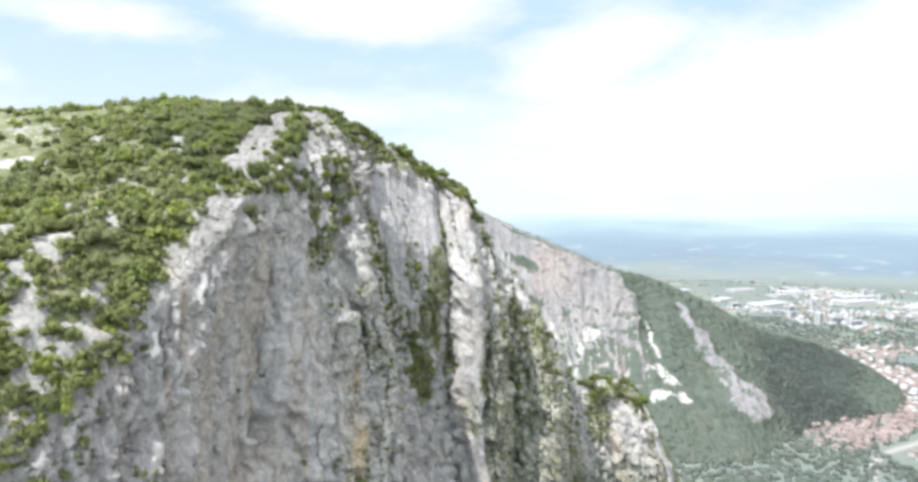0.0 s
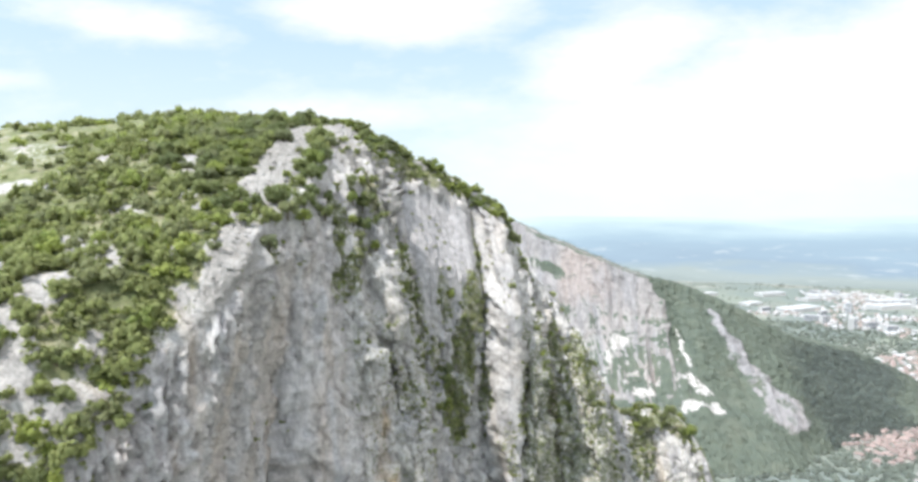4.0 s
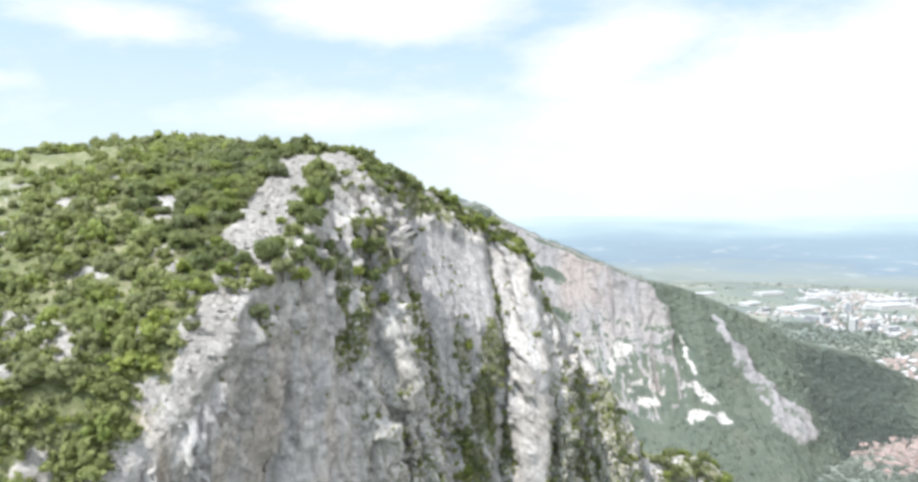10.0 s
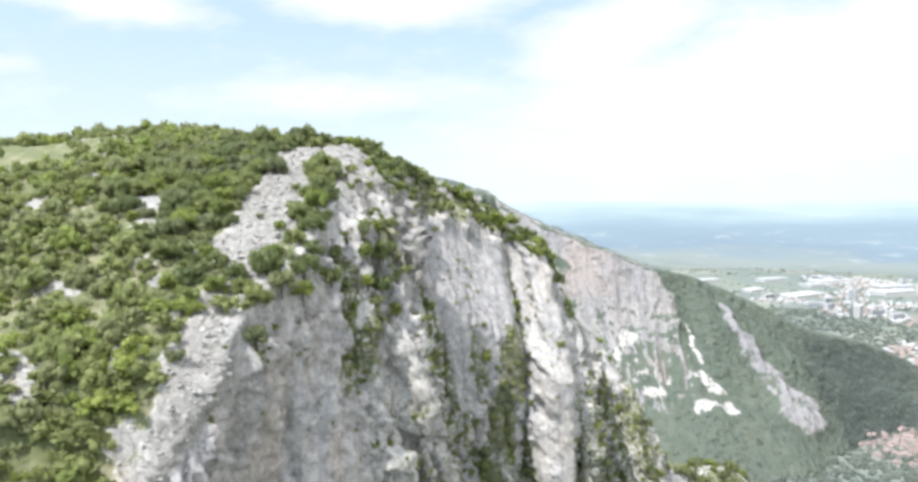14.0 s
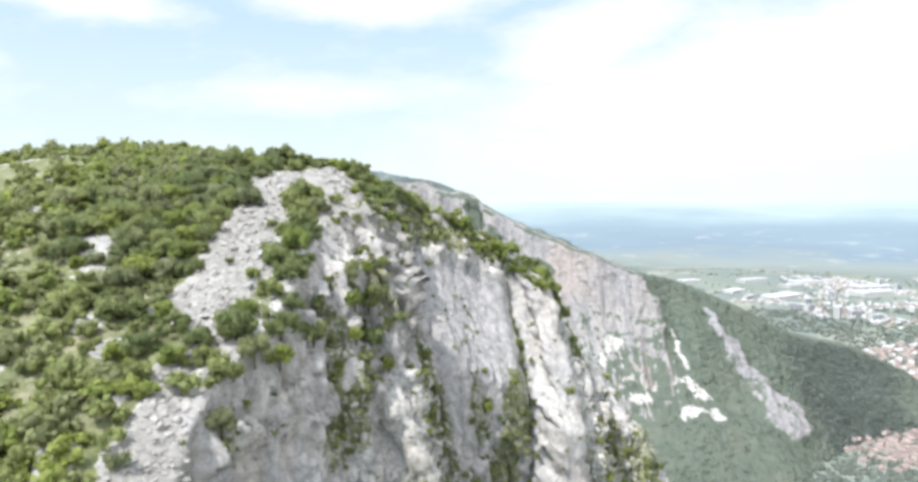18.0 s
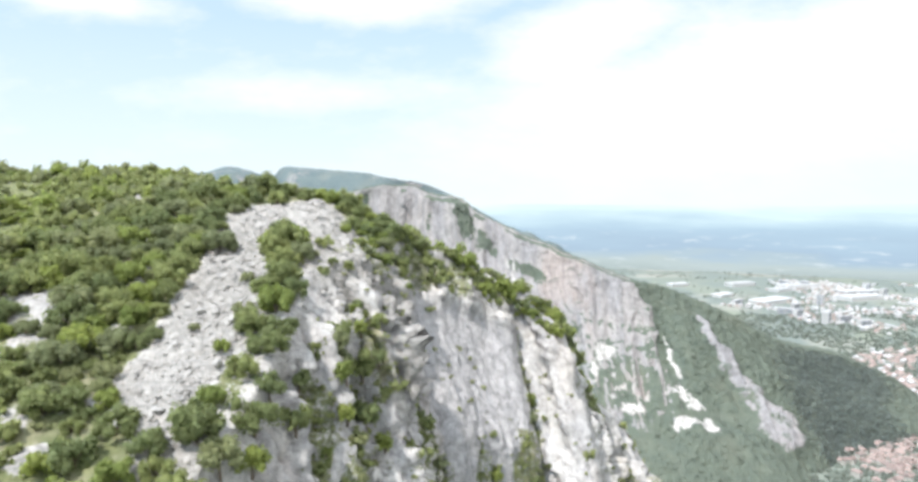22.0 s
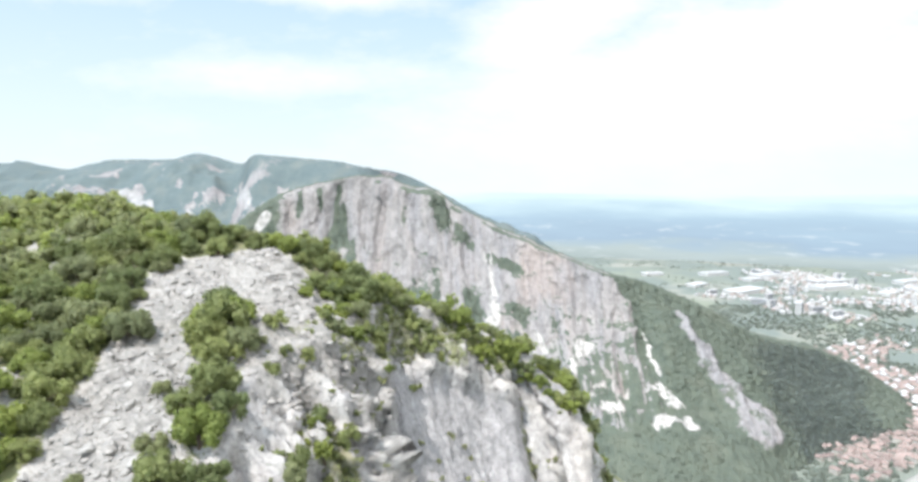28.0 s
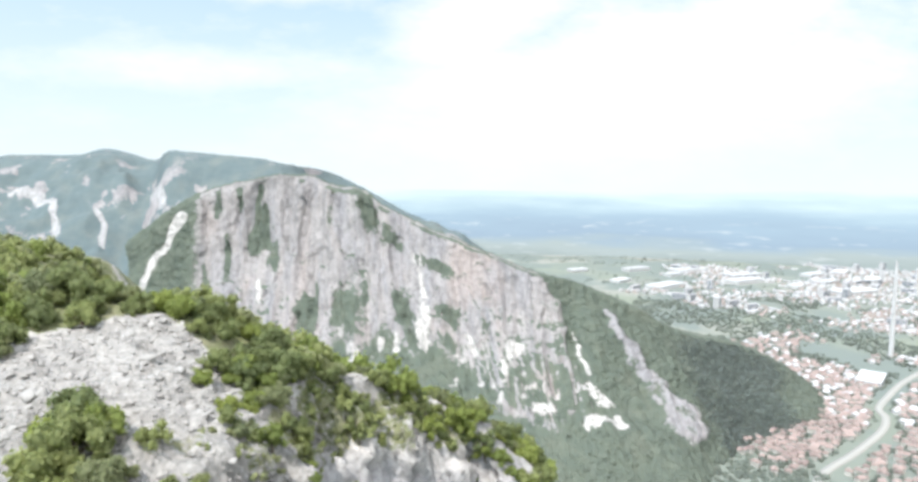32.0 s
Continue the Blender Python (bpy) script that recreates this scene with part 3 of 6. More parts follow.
BARE = [(-80.5, 127, 3.6), (-85.5, 130.5, 2.6), (-97, 204, 1.8), (-77.7, 191, 1.3), (-70, 201, 1.5), (-71, 192, 1.1), (-67, 189, 1.3), (-62, 160.5, 2.2), (-58, 165.5, 1.8), (-67, 169, 1.4), (-52, 165, 1.8), (-53, 172, 1.6), (-77, 123, 3.0), (-81, 139, 3.2), (-85, 138, 2.6), (-73, 145, 2.6), (-71, 133, 2.4), (-87, 152, 2.4), (-101, 189, 2.6), (-87, 201.5, 1.6), (-68, 196, 1.6), (-64, 152, 2.0), (-95, 140, 3.0), (-74, 172, 1.3), (-83, 183, 1.4)]


def bare_spots(x, y):
    """1 on the outcrops that stand out of the scrub."""
    wob = 1.5 * fbm(np.c_[x, y, 0 * x] * 0.16, 3, 9)
    m = np.zeros(np.shape(x))
    for a, b, r in BARE:
        m = np.maximum(m, 1 - sstep(np.hypot(x - a, (y - b) * 0.8) + wob, r * 0.8, r * 1.25))
    return m


def strip_bare(x, y):
    """1 inside the bare white karst strip along the edge."""
    wob = 2.2 * fbm(np.c_[x, y, 0 * x] * 0.11, 3, 7)
    return 1 - sstep(np.abs(x + wob - table(y, STRIP)) / np.maximum(table(y, STRIP_W), 0.01), 0.8, 1.2)


# green hangs on the face: along the edge, metres below it, half width, half height, strength
HANGS = [(14.95, 56, 0.4, 14, 1.0), (14.5, 74, 0.55, 15, 1.0), (15.1, 40, 0.3, 11, 0.95), (15.5, 28, 0.16, 24, 0.95), (14.3, 42, 0.3, 10, 0.8), (13.9, 60, 0.4, 12, 0.8), (15.6, 62, 0.25, 16, 0.9),
         (18.2, 4, 0.35, 5, 1.0), (18.3, 15, 0.5, 13, 1.0), (19.3, 20, 0.55, 14, 0.9), (20.2, 22, 0.5, 14, 0.9), (17.9, 32, 0.3, 12, 0.8), (19.0, 42, 0.6, 12, 0.8), (20.8, 36, 0.4, 12, 0.8)]
HANGS += [(10.0, 15, 0.32, 7, 0.9), (10.15, 25, 0.4, 6, 0.9), (11.35, 13, 0.3, 7, 1.0), (9.75, 26, 0.3, 5, 0.8), (10.7, 20, 0.3, 8, 0.8), (12.25, 24, 0.18, 14, 1.0), (12.2, 44, 0.28, 13, 0.95),
          (12.7, 36, 0.24, 10, 0.9), (13.3, 46, 0.45, 11, 0.8), (11.5, 34, 0.25, 9, 0.7), (13.0, 62, 0.4, 12, 0.75), (11.6, 68, 0.3, 12, 0.7), (12.3, 76, 0.4, 12, 0.7)]
HANGS += [(12.95, 3, 0.22, 5, 0.95), (13.5, 2, 0.2, 4, 0.95), (14.05, 3, 0.3, 5, 1.0), (12.35, -1, 0.2, 6, 0.9), (13.3, 8, 0.12, 3, 0.7), (14.5, 5, 0.2, 4, 0.9), (22.6, 12, 0.5, 14, 0.9), (23.5, 2, 0.7, 6, 1.0), (21.6, 22, 0.3, 20, 1.0), (24.2, 22, 0.2, 12, 0.7), (15.1, 2, 0.45, 3.5, 1.0), (14.7, 1, 0.2, 3, 1.0), (17.2, 3, 0.35, 4.5, 1.0),
          (8.1, 6, 0.22, 4, 0.8), (4.2, 6, 0.9, 16, 0.5), (16.9, 60, 0.4, 14, 0.7), (16.2, 76, 0.4, 10, 0.7)]


def hang_at(uu, sd, P):
    """0..1: how green the face is, with ragged edges."""
    wob = 0.45 * fbm(P * (0.14, 0.14, 0.09), 4, 83, 0.6)
    m = np.zeros(len(uu))
    for c, d, a, b, k in HANGS:
        m = np.maximum(m, k * (1 - sstep(np.hypot((uu - c) / a, (sd - d) / b) + wob, 0.6, 1.25)))
    return m


def meadow_at(x, y):
    """1 on the dry stony pasture behind the scrub."""
    return (1 - sstep(x + 5 * np.sin(y * 0.13), -117, -101)) * sstep(y, 156, 172) * (1 - sstep(y, 242, 275))


def build_mountain():
    u = along(RIM, 0.62, 6.0, 3.2, 24.6)
    r = spline(RIM, u)
    nu = len(u)
    ang, bak = np.radians(table(u, OUTWARD)), np.radians(table(u, BACK))
    out = np.c_[np.cos(ang), np.sin(ang)]
    back = np.c_[np.cos(bak), np.sin(bak)]
    common = np.array((0.70, -0.71))
    # the plateau side: w metres back from the edge
    w = np.r_[np.arange(0.5, 16, 0.55), 16 * 1.062 ** np.arange(0, 64)]
    W, U = np.meshgrid(w, u)
    px = r[:, 0, None] + back[:, 0, None] * W
    py = r[:, 1, None] + back[:, 1, None] * W
    gz = table(py, HEIGHT) - table(px, SIDEFALL) - 0.75 * np.maximum(0, W - 230)
    gz = gz - 0.6 * np.maximum(0, py - 240) * sstep(px, -92, -60)
    s = np.clip(W / table(U, SHOULDER), 0, 1)
    pz = np.maximum(r[:, 2, None] + (gz - r[:, 2, None]) * (1 - (1 - s) ** 2), FLOOR - 6)
    plat = np.stack((px, py, pz), -1)
    # the face: d metres below the edge
    d0 = np.r_[np.arange(0, 118, 0.7), 118 * 1.05 ** np.arange(1, 24)]
    D, U2 = np.meshgrid(d0, u)
    room = np.maximum(r[:, 2] - FLOOR + 6, 1.0)[:, None]
    D = D * np.minimum(1, room / d0[-1])
    win = sstep(U2, 5.5, 6.8) * (1 - sstep(U2, 8.4, 9.6))
    off = table(U2, LEAN) * (np.minimum(D, 33) + table(U2, KNEE) * np.clip(D - 33, 0, 85)) + 1.5 * np.maximum(0, D - 118)
    off = off + win * (0.5 * sstep(D, 0, 9) - 0.32 * np.clip(D - 13, 0, 30) - 0.1 * np.clip(D - 43, 0, 30))
    off += 6.5 * np.exp(-((U2 - 16.33) / 0.46) ** 6) * sstep(D, 0, 5)
    off -= 6.0 * bell(U2, 17.15, 0.12) * sstep(D, 4, 12)
    off -= 1.6 * bell(U2, 14.5, 0.8) * sstep(D, 5, 12) * (1 - 0.7 * sstep(D, 14, 34))
    off -= 3.4 * bell(U2, 15.52, 0.16) * sstep(D, 2, 8)
    off -= 2.4 * bell(U2, 13.35, 0.4) * sstep(D, 4, 6) * (1 - sstep(D, 9, 22))
    off += 3.5 * bell(U2, 18.3, 0.3) * sstep(D, 6, 14) + 3.0 * bell(U2, 10.2, 0.25) * sstep(D, 12, 24) - 2.0 * bell(U2, 13.2, 0.25) * sstep(D, 10, 22)
    off += 3.0 * bell(U2, 11.2, 0.35) * sstep(D, 20, 32) + 2.4 * bell(U2, 11.85, 0.28) * sstep(D, 3, 8) * (1 - sstep(D, 18, 30)) + 3.6 * bell(U2, 11.6, 0.75) * sstep(D, 0, 11) * (1 - 0.6 * sstep(D, 14, 30)) - 2.2 * bell(U2, 12.6, 0.22) * sstep(D, 4, 16)
    off -= 6.5 * bell(U2, 8.08, 0.09) * sstep(D, 46, 50) * (1 - sstep(D, 57, 64)) + 7.0 * bell(U2, 8.82, 0.11) * sstep(D, 47, 54) * (1 - sstep(D, 66, 76))
    off -= 1.6 * bell(U2, 8.62 + 0.004 * D, 0.05) * sstep(D, 20, 26) * (1 - sstep(D, 48, 54)) + 2.0 * bell(U2, 9.5, 0.1) * sstep(D, 66, 72)
    off += 3.2 * bell(U2, 10.9, 0.2) * sstep(D, 34, 41) * (1 - sstep(D, 56, 62)) - 2.6 * bell(U2, 11.55, 0.2) * sstep(D, 48, 56)
    turn = sstep(D, 60, 170)[..., None]
    dirs = out[:, None, :] * (1 - turn) + common * turn
    dirs /= np.linalg.norm(dirs, axis=-1, keepdims=True)
    face = np.concatenate((r[:, None, :2] + dirs * off[..., None], (r[:, 2, None] - D)[..., None]), -1)
    g = np.concatenate((plat[:, ::-1], face), 1)
    nw, nd = len(w), len(d0)
    side = np.concatenate((-W[:, ::-1], D), 1)          # < 0 on the plateau, > 0 down the face
    UU = np.concatenate((U, U2), 1)
    base = grid_normals(g)
    if base[nu // 2, nw // 2, 2] < 0:
        base = -base
    P = g.reshape(-1, 3)
    sd, uu = side.ravel(), UU.ravel()
    x, y, z = P.T
    cliff = sstep(sd, -1.5, 5)
    stripb = strip_bare(x, y) * (sd < 2)
    slab = sstep(uu, 12.6, 13.1) * (1 - sstep(uu, 15.4, 15.9)) * sstep(sd, 7, 13) * (1 - sstep(sd, 38, 58))
    calm = (1 - 0.78 * slab) * (1 - 0.72 * np.exp(-((uu - 16.35) / 0.5) ** 4))
    calm *= 1 - 0.3 * sstep(uu, 5.5, 6.5) * (1 - sstep(uu, 9.2, 10.2)) * sstep(sd, 8, 18)
    arc = np.repeat(np.r_[0, np.cumsum(np.linalg.norm(np.diff(r, axis=0), axis=1))], g.shape[1])
    A = np.c_[arc, 0.35 * z, z]
    tall = A * (0.085, 0.04, 0.020)
    dcl = 1.8 * fbm(tall, 3, 3) + 1.3 * fbm(A * (0.13, 0.06, 0.06), 4, 11) + 0.9 * ridged(A * (0.16, 0.04, 0.035), 3, 15) + 0.8 * fbm(A * (0.42, 0.12, 0.13), 4, 21) + 0.7 * ridged(A * (0.5, 0.1, 0.09), 3, 27) + 0.35 * ridged(P * (0.9, 0.9, 0.6), 2, 31) + 0.45 * np.abs(vnoise(P * (0.5, 0.5, 0.22), 33))
    blk = 1.7 * blocks(A * (0.17, 0.08, 0.05), 599) + 1.5 * blocks(A * (0.34, 0.16, 0.12), 601) + 1.0 * blocks(A * (0.72, 0.3, 0.34), 607)
    dcl = 0.8 * dcl + blk
    dcl = (dcl * calm + 1.6 * slab) * sstep(sd, -0.5, 7)
    knobs = 1.5 * np.abs(vnoise(P * (0.30, 0.30, 0.24), 41)) + 0.7 * np.abs(vnoise(P * 0.72, 43)) + 0.9 * np.maximum(0, blocks(P * (0.38, 0.38, 0.3), 611)) + 0.6 * np.maximum(0, blocks(P * 0.8, 617))
    rimrock = bell(sd, 0.6, 3.2) * sstep(fbm(P * 0.13, 3, 47), -0.55, 0.15) * table(uu, [(5.4, 0), (6.4, 1), (7.6, 1), (8.4, 0.45), (10, 0.5), (11, 1), (17, 1), (19, 0.5), (21, 0.1), (25, 0)])
    outcrop = np.maximum(0.7 * sstep(fbm(P * 0.085, 4, 51), 0.42, 0.7), bare_spots(x, y)) * (sd < 0)
    dpl = 1.6 * fbm(P * (0.045, 0.045, 0.0), 3, 61) * sstep(-sd, 2, 14) + 0.35 * fbm(P * 0.35, 3, 63)
    rough = np.maximum(np.maximum(stripb * 0.62, outcrop * 0.9), rimrock)
    crag = bell(uu, 12.0, 0.72) * (1 - sstep(sd, 14, 30)) * (sd > -6)
    rough = np.maximum(rough, 1.35 * crag)
    rough = np.maximum(rough, 0.75 * sstep(uu, 10.8, 11.6) * (1 - sstep(uu, 16.6, 17.6)) * sstep(sd, -6, -2) * (1 - sstep(sd, 8, 14)) * 1.35)
    dcl = dcl + crag * sstep(sd, -2, 3) * (1.5 * blocks(A * (0.42, 0.2, 0.2), 621) + 0.9 * blocks(P * (0.8, 0.8, 0.6), 623))
    dcl = dcl + crag * sstep(sd, -1, 4) * 1.6 * (np.abs(vnoise(A * (0.24, 0.10, 0.085), 37)) - 0.25)
    up = np.array((0, 0, 1.0))
    nrm = base.reshape(-1, 3)
    P2 = P + nrm * (dcl * cliff + knobs * rough * 0.6)[:, None] + up * (dpl * (1 - cliff))[:, None]
    # step the karst strip into broken ledges
    st = np.maximum(stripb, rimrock * 0.8) * (1 - cliff * 0.5)
    zz = P2[:, 2] + 0.5 * fbm(P2 * (0.2, 0.2, 0.0), 2, 71)
    stepz = np.floor(zz / 1.1) * 1.1 + 1.1 * sstep(np.mod(zz, 1.1) / 1.1, 0.55, 0.95)
    P2[:, 2] += (stepz - zz) * st * 0.65
    G2 = P2.reshape(g.shape)
    nn = grid_normals(G2)
    if nn[nu // 2, nw // 2, 2] < 0:
        nn = -nn
    nz = nn[..., 2].ravel()
    # layers: grass, fresh white rock, rust
    ledge = sstep(nz, 0.52, 0.78) * sstep(fbm(P2 * 0.2, 3, 81), -0.45, 0.25)
    hang = hang_at(uu, sd, P2)
    thin = sstep(fbm(A * (0.16, 0.05, 0.05), 4, 83), 0.12, 0.5) * table(uu, [(3, 0.6), (6, 0.05), (9.2, 0.1), (9.8, 0.5), (12.4, 0.5), (13.2, 0.2), (15.0, 0.3), (15.8, 0.1), (16.6, 0.1), (17.4, 0.7), (27, 0.8)])
    thin = np.maximum(thin * table(sd, [(0, 0.2), (6, 1.0)]), 0.5 * ledge) * (1 - 0.7 * slab)
    speck = table(uu, [(3, 0.46), (5.5, 0.3), (9.3, 0.12), (9.9, 0.36), (12.6, 0.36), (13.1, 0.22), (15.2, 0.3), (15.9, 0.24), (16.7, 0.26), (17.3, 0.46), (27, 0.46)]) * table(sd, [(0, 0.7), (22, 0.85), (40, 1.12)])
    vface = np.clip(np.maximum(np.maximum(0.62 * hang, 0.6 * thin), speck), 0, 0.9)
    meadow = sstep(fbm(P2 * 0.05, 3, 85), -0.6, 0.2)
    vplat = (0.9 - 0.95 * np.maximum(stripb, outcrop * 0.95)) * (0.75 + 0.25 * meadow)
    vplat = vplat * (1 - 0.12 * meadow_at(P2[:, 0], P2[:, 1]))
    vplat = vplat * table(-sd, [(0, 0.25), (4, 0.85), (8, 1.0)])
    veg = np.clip(np.where(sd > 0, vface, vplat), 0, 1)
    veg = np.where(P2[:, 2] < -190, 1.0, veg)
    veg *= 1 - stripb
    pale = np.clip(np.maximum(stripb, rimrock * table(uu, [(5, 0.7), (11, 1.0), (13, 0.8), (16, 0.6), (18, 0.3)])) + outcrop * 0.8, 0, 1)
    pale = np.maximum(pale, 0.9 * sstep(uu, 12.2, 12.6) * (1 - sstep(uu, 15.2, 15.8)) * sstep(sd, -7, -3) * (1 - sstep(sd, 6, 11)) * sstep(fbm(P2 * 0.2, 3, 87), -0.3, 0.2))
    pale = np.maximum(pale, 0.95 * sstep(crag, 0.1, 0.5) * sstep(fbm(P2 * 0.16, 3, 89), -0.6, 0.05))
    warm = 0.28 * bell(uu, 16.4, 0.42) * (sd > 0) * sstep(fbm(P2 * 0.15, 3, 91), -0.3, 0.6)
    warm = np.maximum(warm, 0.95 * bell(uu, table(sd, [(60, 10.85), (70, 10.7), (80, 10.2), (100, 10.0)]), 0.3) * sstep(sd, 60, 66) * sstep(fbm(P2 * (0.12, 0.12, 0.06), 3, 93), -0.25, 0.4))
    warm = np.maximum(warm, 0.42 * win_at(uu) * sstep(sd, 18, 34) * sstep(fbm(P2 * (0.10, 0.10, 0.025), 3, 95), 0.05, 0.5))
    pale = np.maximum(pale, 0.8 * bell(uu, 10.9, 0.2) * sstep(sd, 36, 42) * (1 - sstep(sd, 56, 62)))
    streaks = sstep(fbm(A * (0.22, 0.03, 0.02), 4, 97), -0.55, 0.35)
    stain = sstep(uu, 4.0, 5.6) * (1 - sstep(uu, 9.2, 10.0)) * sstep(sd, 4, 13) * (0.45 + 0.55 * streaks)
    stain *= 1 - 0.9 * bell(uu, 16.4, 0.42)
    me = raw_mesh("mountain", P2, grid_faces(*g.shape[:2]), M_near, False, {"veg": veg, "pale": pale, "warm": warm, "stain": stain, "grey": np.maximum(0.85 * slab, np.maximum(0.4 * np.exp(-((uu - 16.35) / 0.5) ** 4) * (sd > 0), 0.6 * (1 - sstep(uu, 5.4, 6.0)) * sstep(sd, -4, 0))), "arc": arc})
    ob = new("ground_mountain", me)
    tagged(ob, "steep grey limestone mountain with a bare white karst edge and grassy plateau", "mountain", kind="structure")
    return dict(P=G2, n=nn, side=side, u=UU, veg=veg.reshape(side.shape), nw=nw)


def win_at(uu):
    return sstep(uu, 5.5, 6.8) * (1 - sstep(uu, 9.4, 10.4))


MT = build_mountain()


# ------------------------------------------------------------------ the far mountain across the gorge
FAR_RIM = [(-380, 1340, -60), (-289, 1320, 10), (-223, 1315, 37), (-183, 1310, 42), (-142, 1305, 51), (-92, 1295, 56), (-42, 1280, 41), (-3, 1270, 32), (35, 1255, 7), (92, 1230, -23),
           (146, 1210, -45), (199, 1190, -64), (272, 1160, -94), (345, 1170, -115), (422, 1170, -148), (514, 1170, -193), (640, 1200, -228), (722, 1230, -264), (812, 1242, -316)]
FAR_BREAK = [(-370, 1260, -200), (-284, 1220, -192), (-215, 1185, -195), (-180, 1172, -198), (-145, 1155, -201), (-100, 1138, -210), (-50, 1112, -218), (-5, 1095, -220), (35, 1080, -222), (90, 1056, -226),
             (140, 1030, -245), (185, 1008, -248), (245, 982, -243), (322, 1000, -235), (400, 1010, -240), (480, 1030, -262), (565, 1045, -286), (665, 1062, -304), (752, 1108, -318)]


def build_far_mountain():
    u = along(FAR_RIM, 2.6, 4.0, 0.5, 15)
    r, b = spline(FAR_RIM, u), spline(FAR_BREAK, u)
    nu = len(u)
    fwd = b[:, :2] - r[:, :2]
    ln = np.linalg.norm(fwd, axis=1, keepdims=True)
    k = 21
    pad = np.pad(fwd / ln, ((k, k), (0, 0)), mode="edge")
    fdir = np.stack([np.convolve(pad[:, j], np.ones(2 * k + 1) / (2 * k + 1), "valid") for j in (0, 1)], 1)
    # back side, face, slope below the break
    wb = np.r_[400, 250, 160, 110, 75, 50, 32, 20, 10, 4]
    back = np.stack([np.c_[r[:, :2] - fdir * q, np.maximum(r[:, 2] - 0.04 * np.minimum(q, 60) - 0.55 * np.maximum(0, q - 60) - 3, FLOOR - 4)] for q in wb], 1)
    s = np.linspace(0, 1, 110)
    cl = table(u, [(0, 0.0), (1.1, 0.1), (1.7, 1), (10.5, 1), (12.5, 0.95), (12.95, 0.0), (18, 0.0)])
    S, C = np.meshgrid(s, cl)
    planf = C * (0.62 * S ** 1.15 + 0.38 * S ** 4) + (1 - C) * S ** 0.95
    face = r[:, None, :] * 1.0
    face = np.concatenate((r[:, None, :2] + (b - r)[:, None, :2] * planf[..., None], (r[:, 2, None] + (b[:, 2] - r[:, 2])[:, None] * S)[..., None]), -1)
    q = np.linspace(0, 1, 36)[1:]
    drop = np.maximum(b[:, 2] - FLOOR + 8, 1)
    low = np.stack([np.c_[b[:, :2] + fdir * (drop * 1.9 * t)[:, None], b[:, 2] - drop * t] for t in q], 1)
    g = np.concatenate((back, face, low), 1)
    side = np.r_[-wb / 400.0, s, 1 + q]
    SD, UU = np.meshgrid(side, u)
    base = grid_normals(g)
    if base[nu // 2, -5, 2] < 0:
        base = -base
    P, sd, uu = g.reshape(-1, 3), SD.ravel(), UU.ravel()
    arc = np.repeat(np.r_[0, np.cumsum(np.linalg.norm(np.diff(r, axis=0), axis=1))], g.shape[1])
    A = np.c_[arc, 0.3 * P[:, 2], P[:, 2]]
    foot = table(uu, [(0, 0.8), (2, 0.98), (5, 1.02), (7, 0.95), (9, 0.94), (10, 1.0), (11, 1.10), (11.8, 1.16), (12.6, 1.14)]) + 0.15 * fbm(np.c_[arc * 0.02, 0 * arc, 0 * arc], 3, 99)
    cface = np.repeat(cl, g.shape[1]) * sstep(sd, -0.004, 0.016) * (1 - sstep(sd, foot - 0.16, foot + 0.07))
    # towards the wooded spur the wall ends in an edge that slants down and outwards
    end = table(sd, [(0, 12.0), (0.27, 12.25), (0.68, 12.43), (1.0, 12.56), (1.2, 12.75)]) + 0.12 * fbm(P * (0.03, 0.03, 0.03), 3, 145)
    cface = cface * (1 - sstep(uu, end - 0.09, end + 0.09))
    wobble = A + np.c_[14 * fbm(A * (0.01, 0.01, 0.012), 3, 101), 0 * arc, 0 * arc]
    pillars = ridged(wobble * (0.0175, 0.003, 0.0035), 3, 107)
    flute = 9 + 13 * fbm(A * (0.012, 0.004, 0.002), 3, 103) + 15 * pillars + 7.0 * ridged(wobble * (0.05, 0.010, 0.010), 3, 109) + 4 * blocks(A * (0.045, 0.02, 0.014), 613) + 2.5 * fbm(P * 0.06, 3, 110)
    flute *= 0.7 * sstep(sd, 0.0, 0.07)
    bumps = 3.2 * np.abs(fbm(P * 0.09, 3, 111)) + 2.2 * np.abs(vnoise(P * 0.21, 113)) + 9 * fbm(P * (0.011, 0.011, 0.0), 3, 115) * sstep(sd, 0.05, 0.3)
    rib = spur(uu, sd)
    crest = 3 * vnoise(np.c_[uu * 1.9, uu * 0, uu * 0], 119) * (sd <= 0.05)
    P2 = P + base.reshape(-1, 3) * (flute * cface + bumps * (1 - cface) + 10 * rib * (0.6 + 0.4 * ridged(P * (0.05, 0.05, 0.02), 2, 117)))[:, None]
    P2[:, 2] += crest
    nn = grid_normals(P2.reshape(g.shape))
    if nn[nu // 2, -5, 2] < 0:
        nn = -nn
    nz = nn[..., 2].ravel()
    n1 = fbm(A * (0.03, 0.012, 0.010), 4, 121)
    veg = 1 - cface
    veg = np.maximum(veg, sstep(nz, 0.6, 0.85) * 0.8)
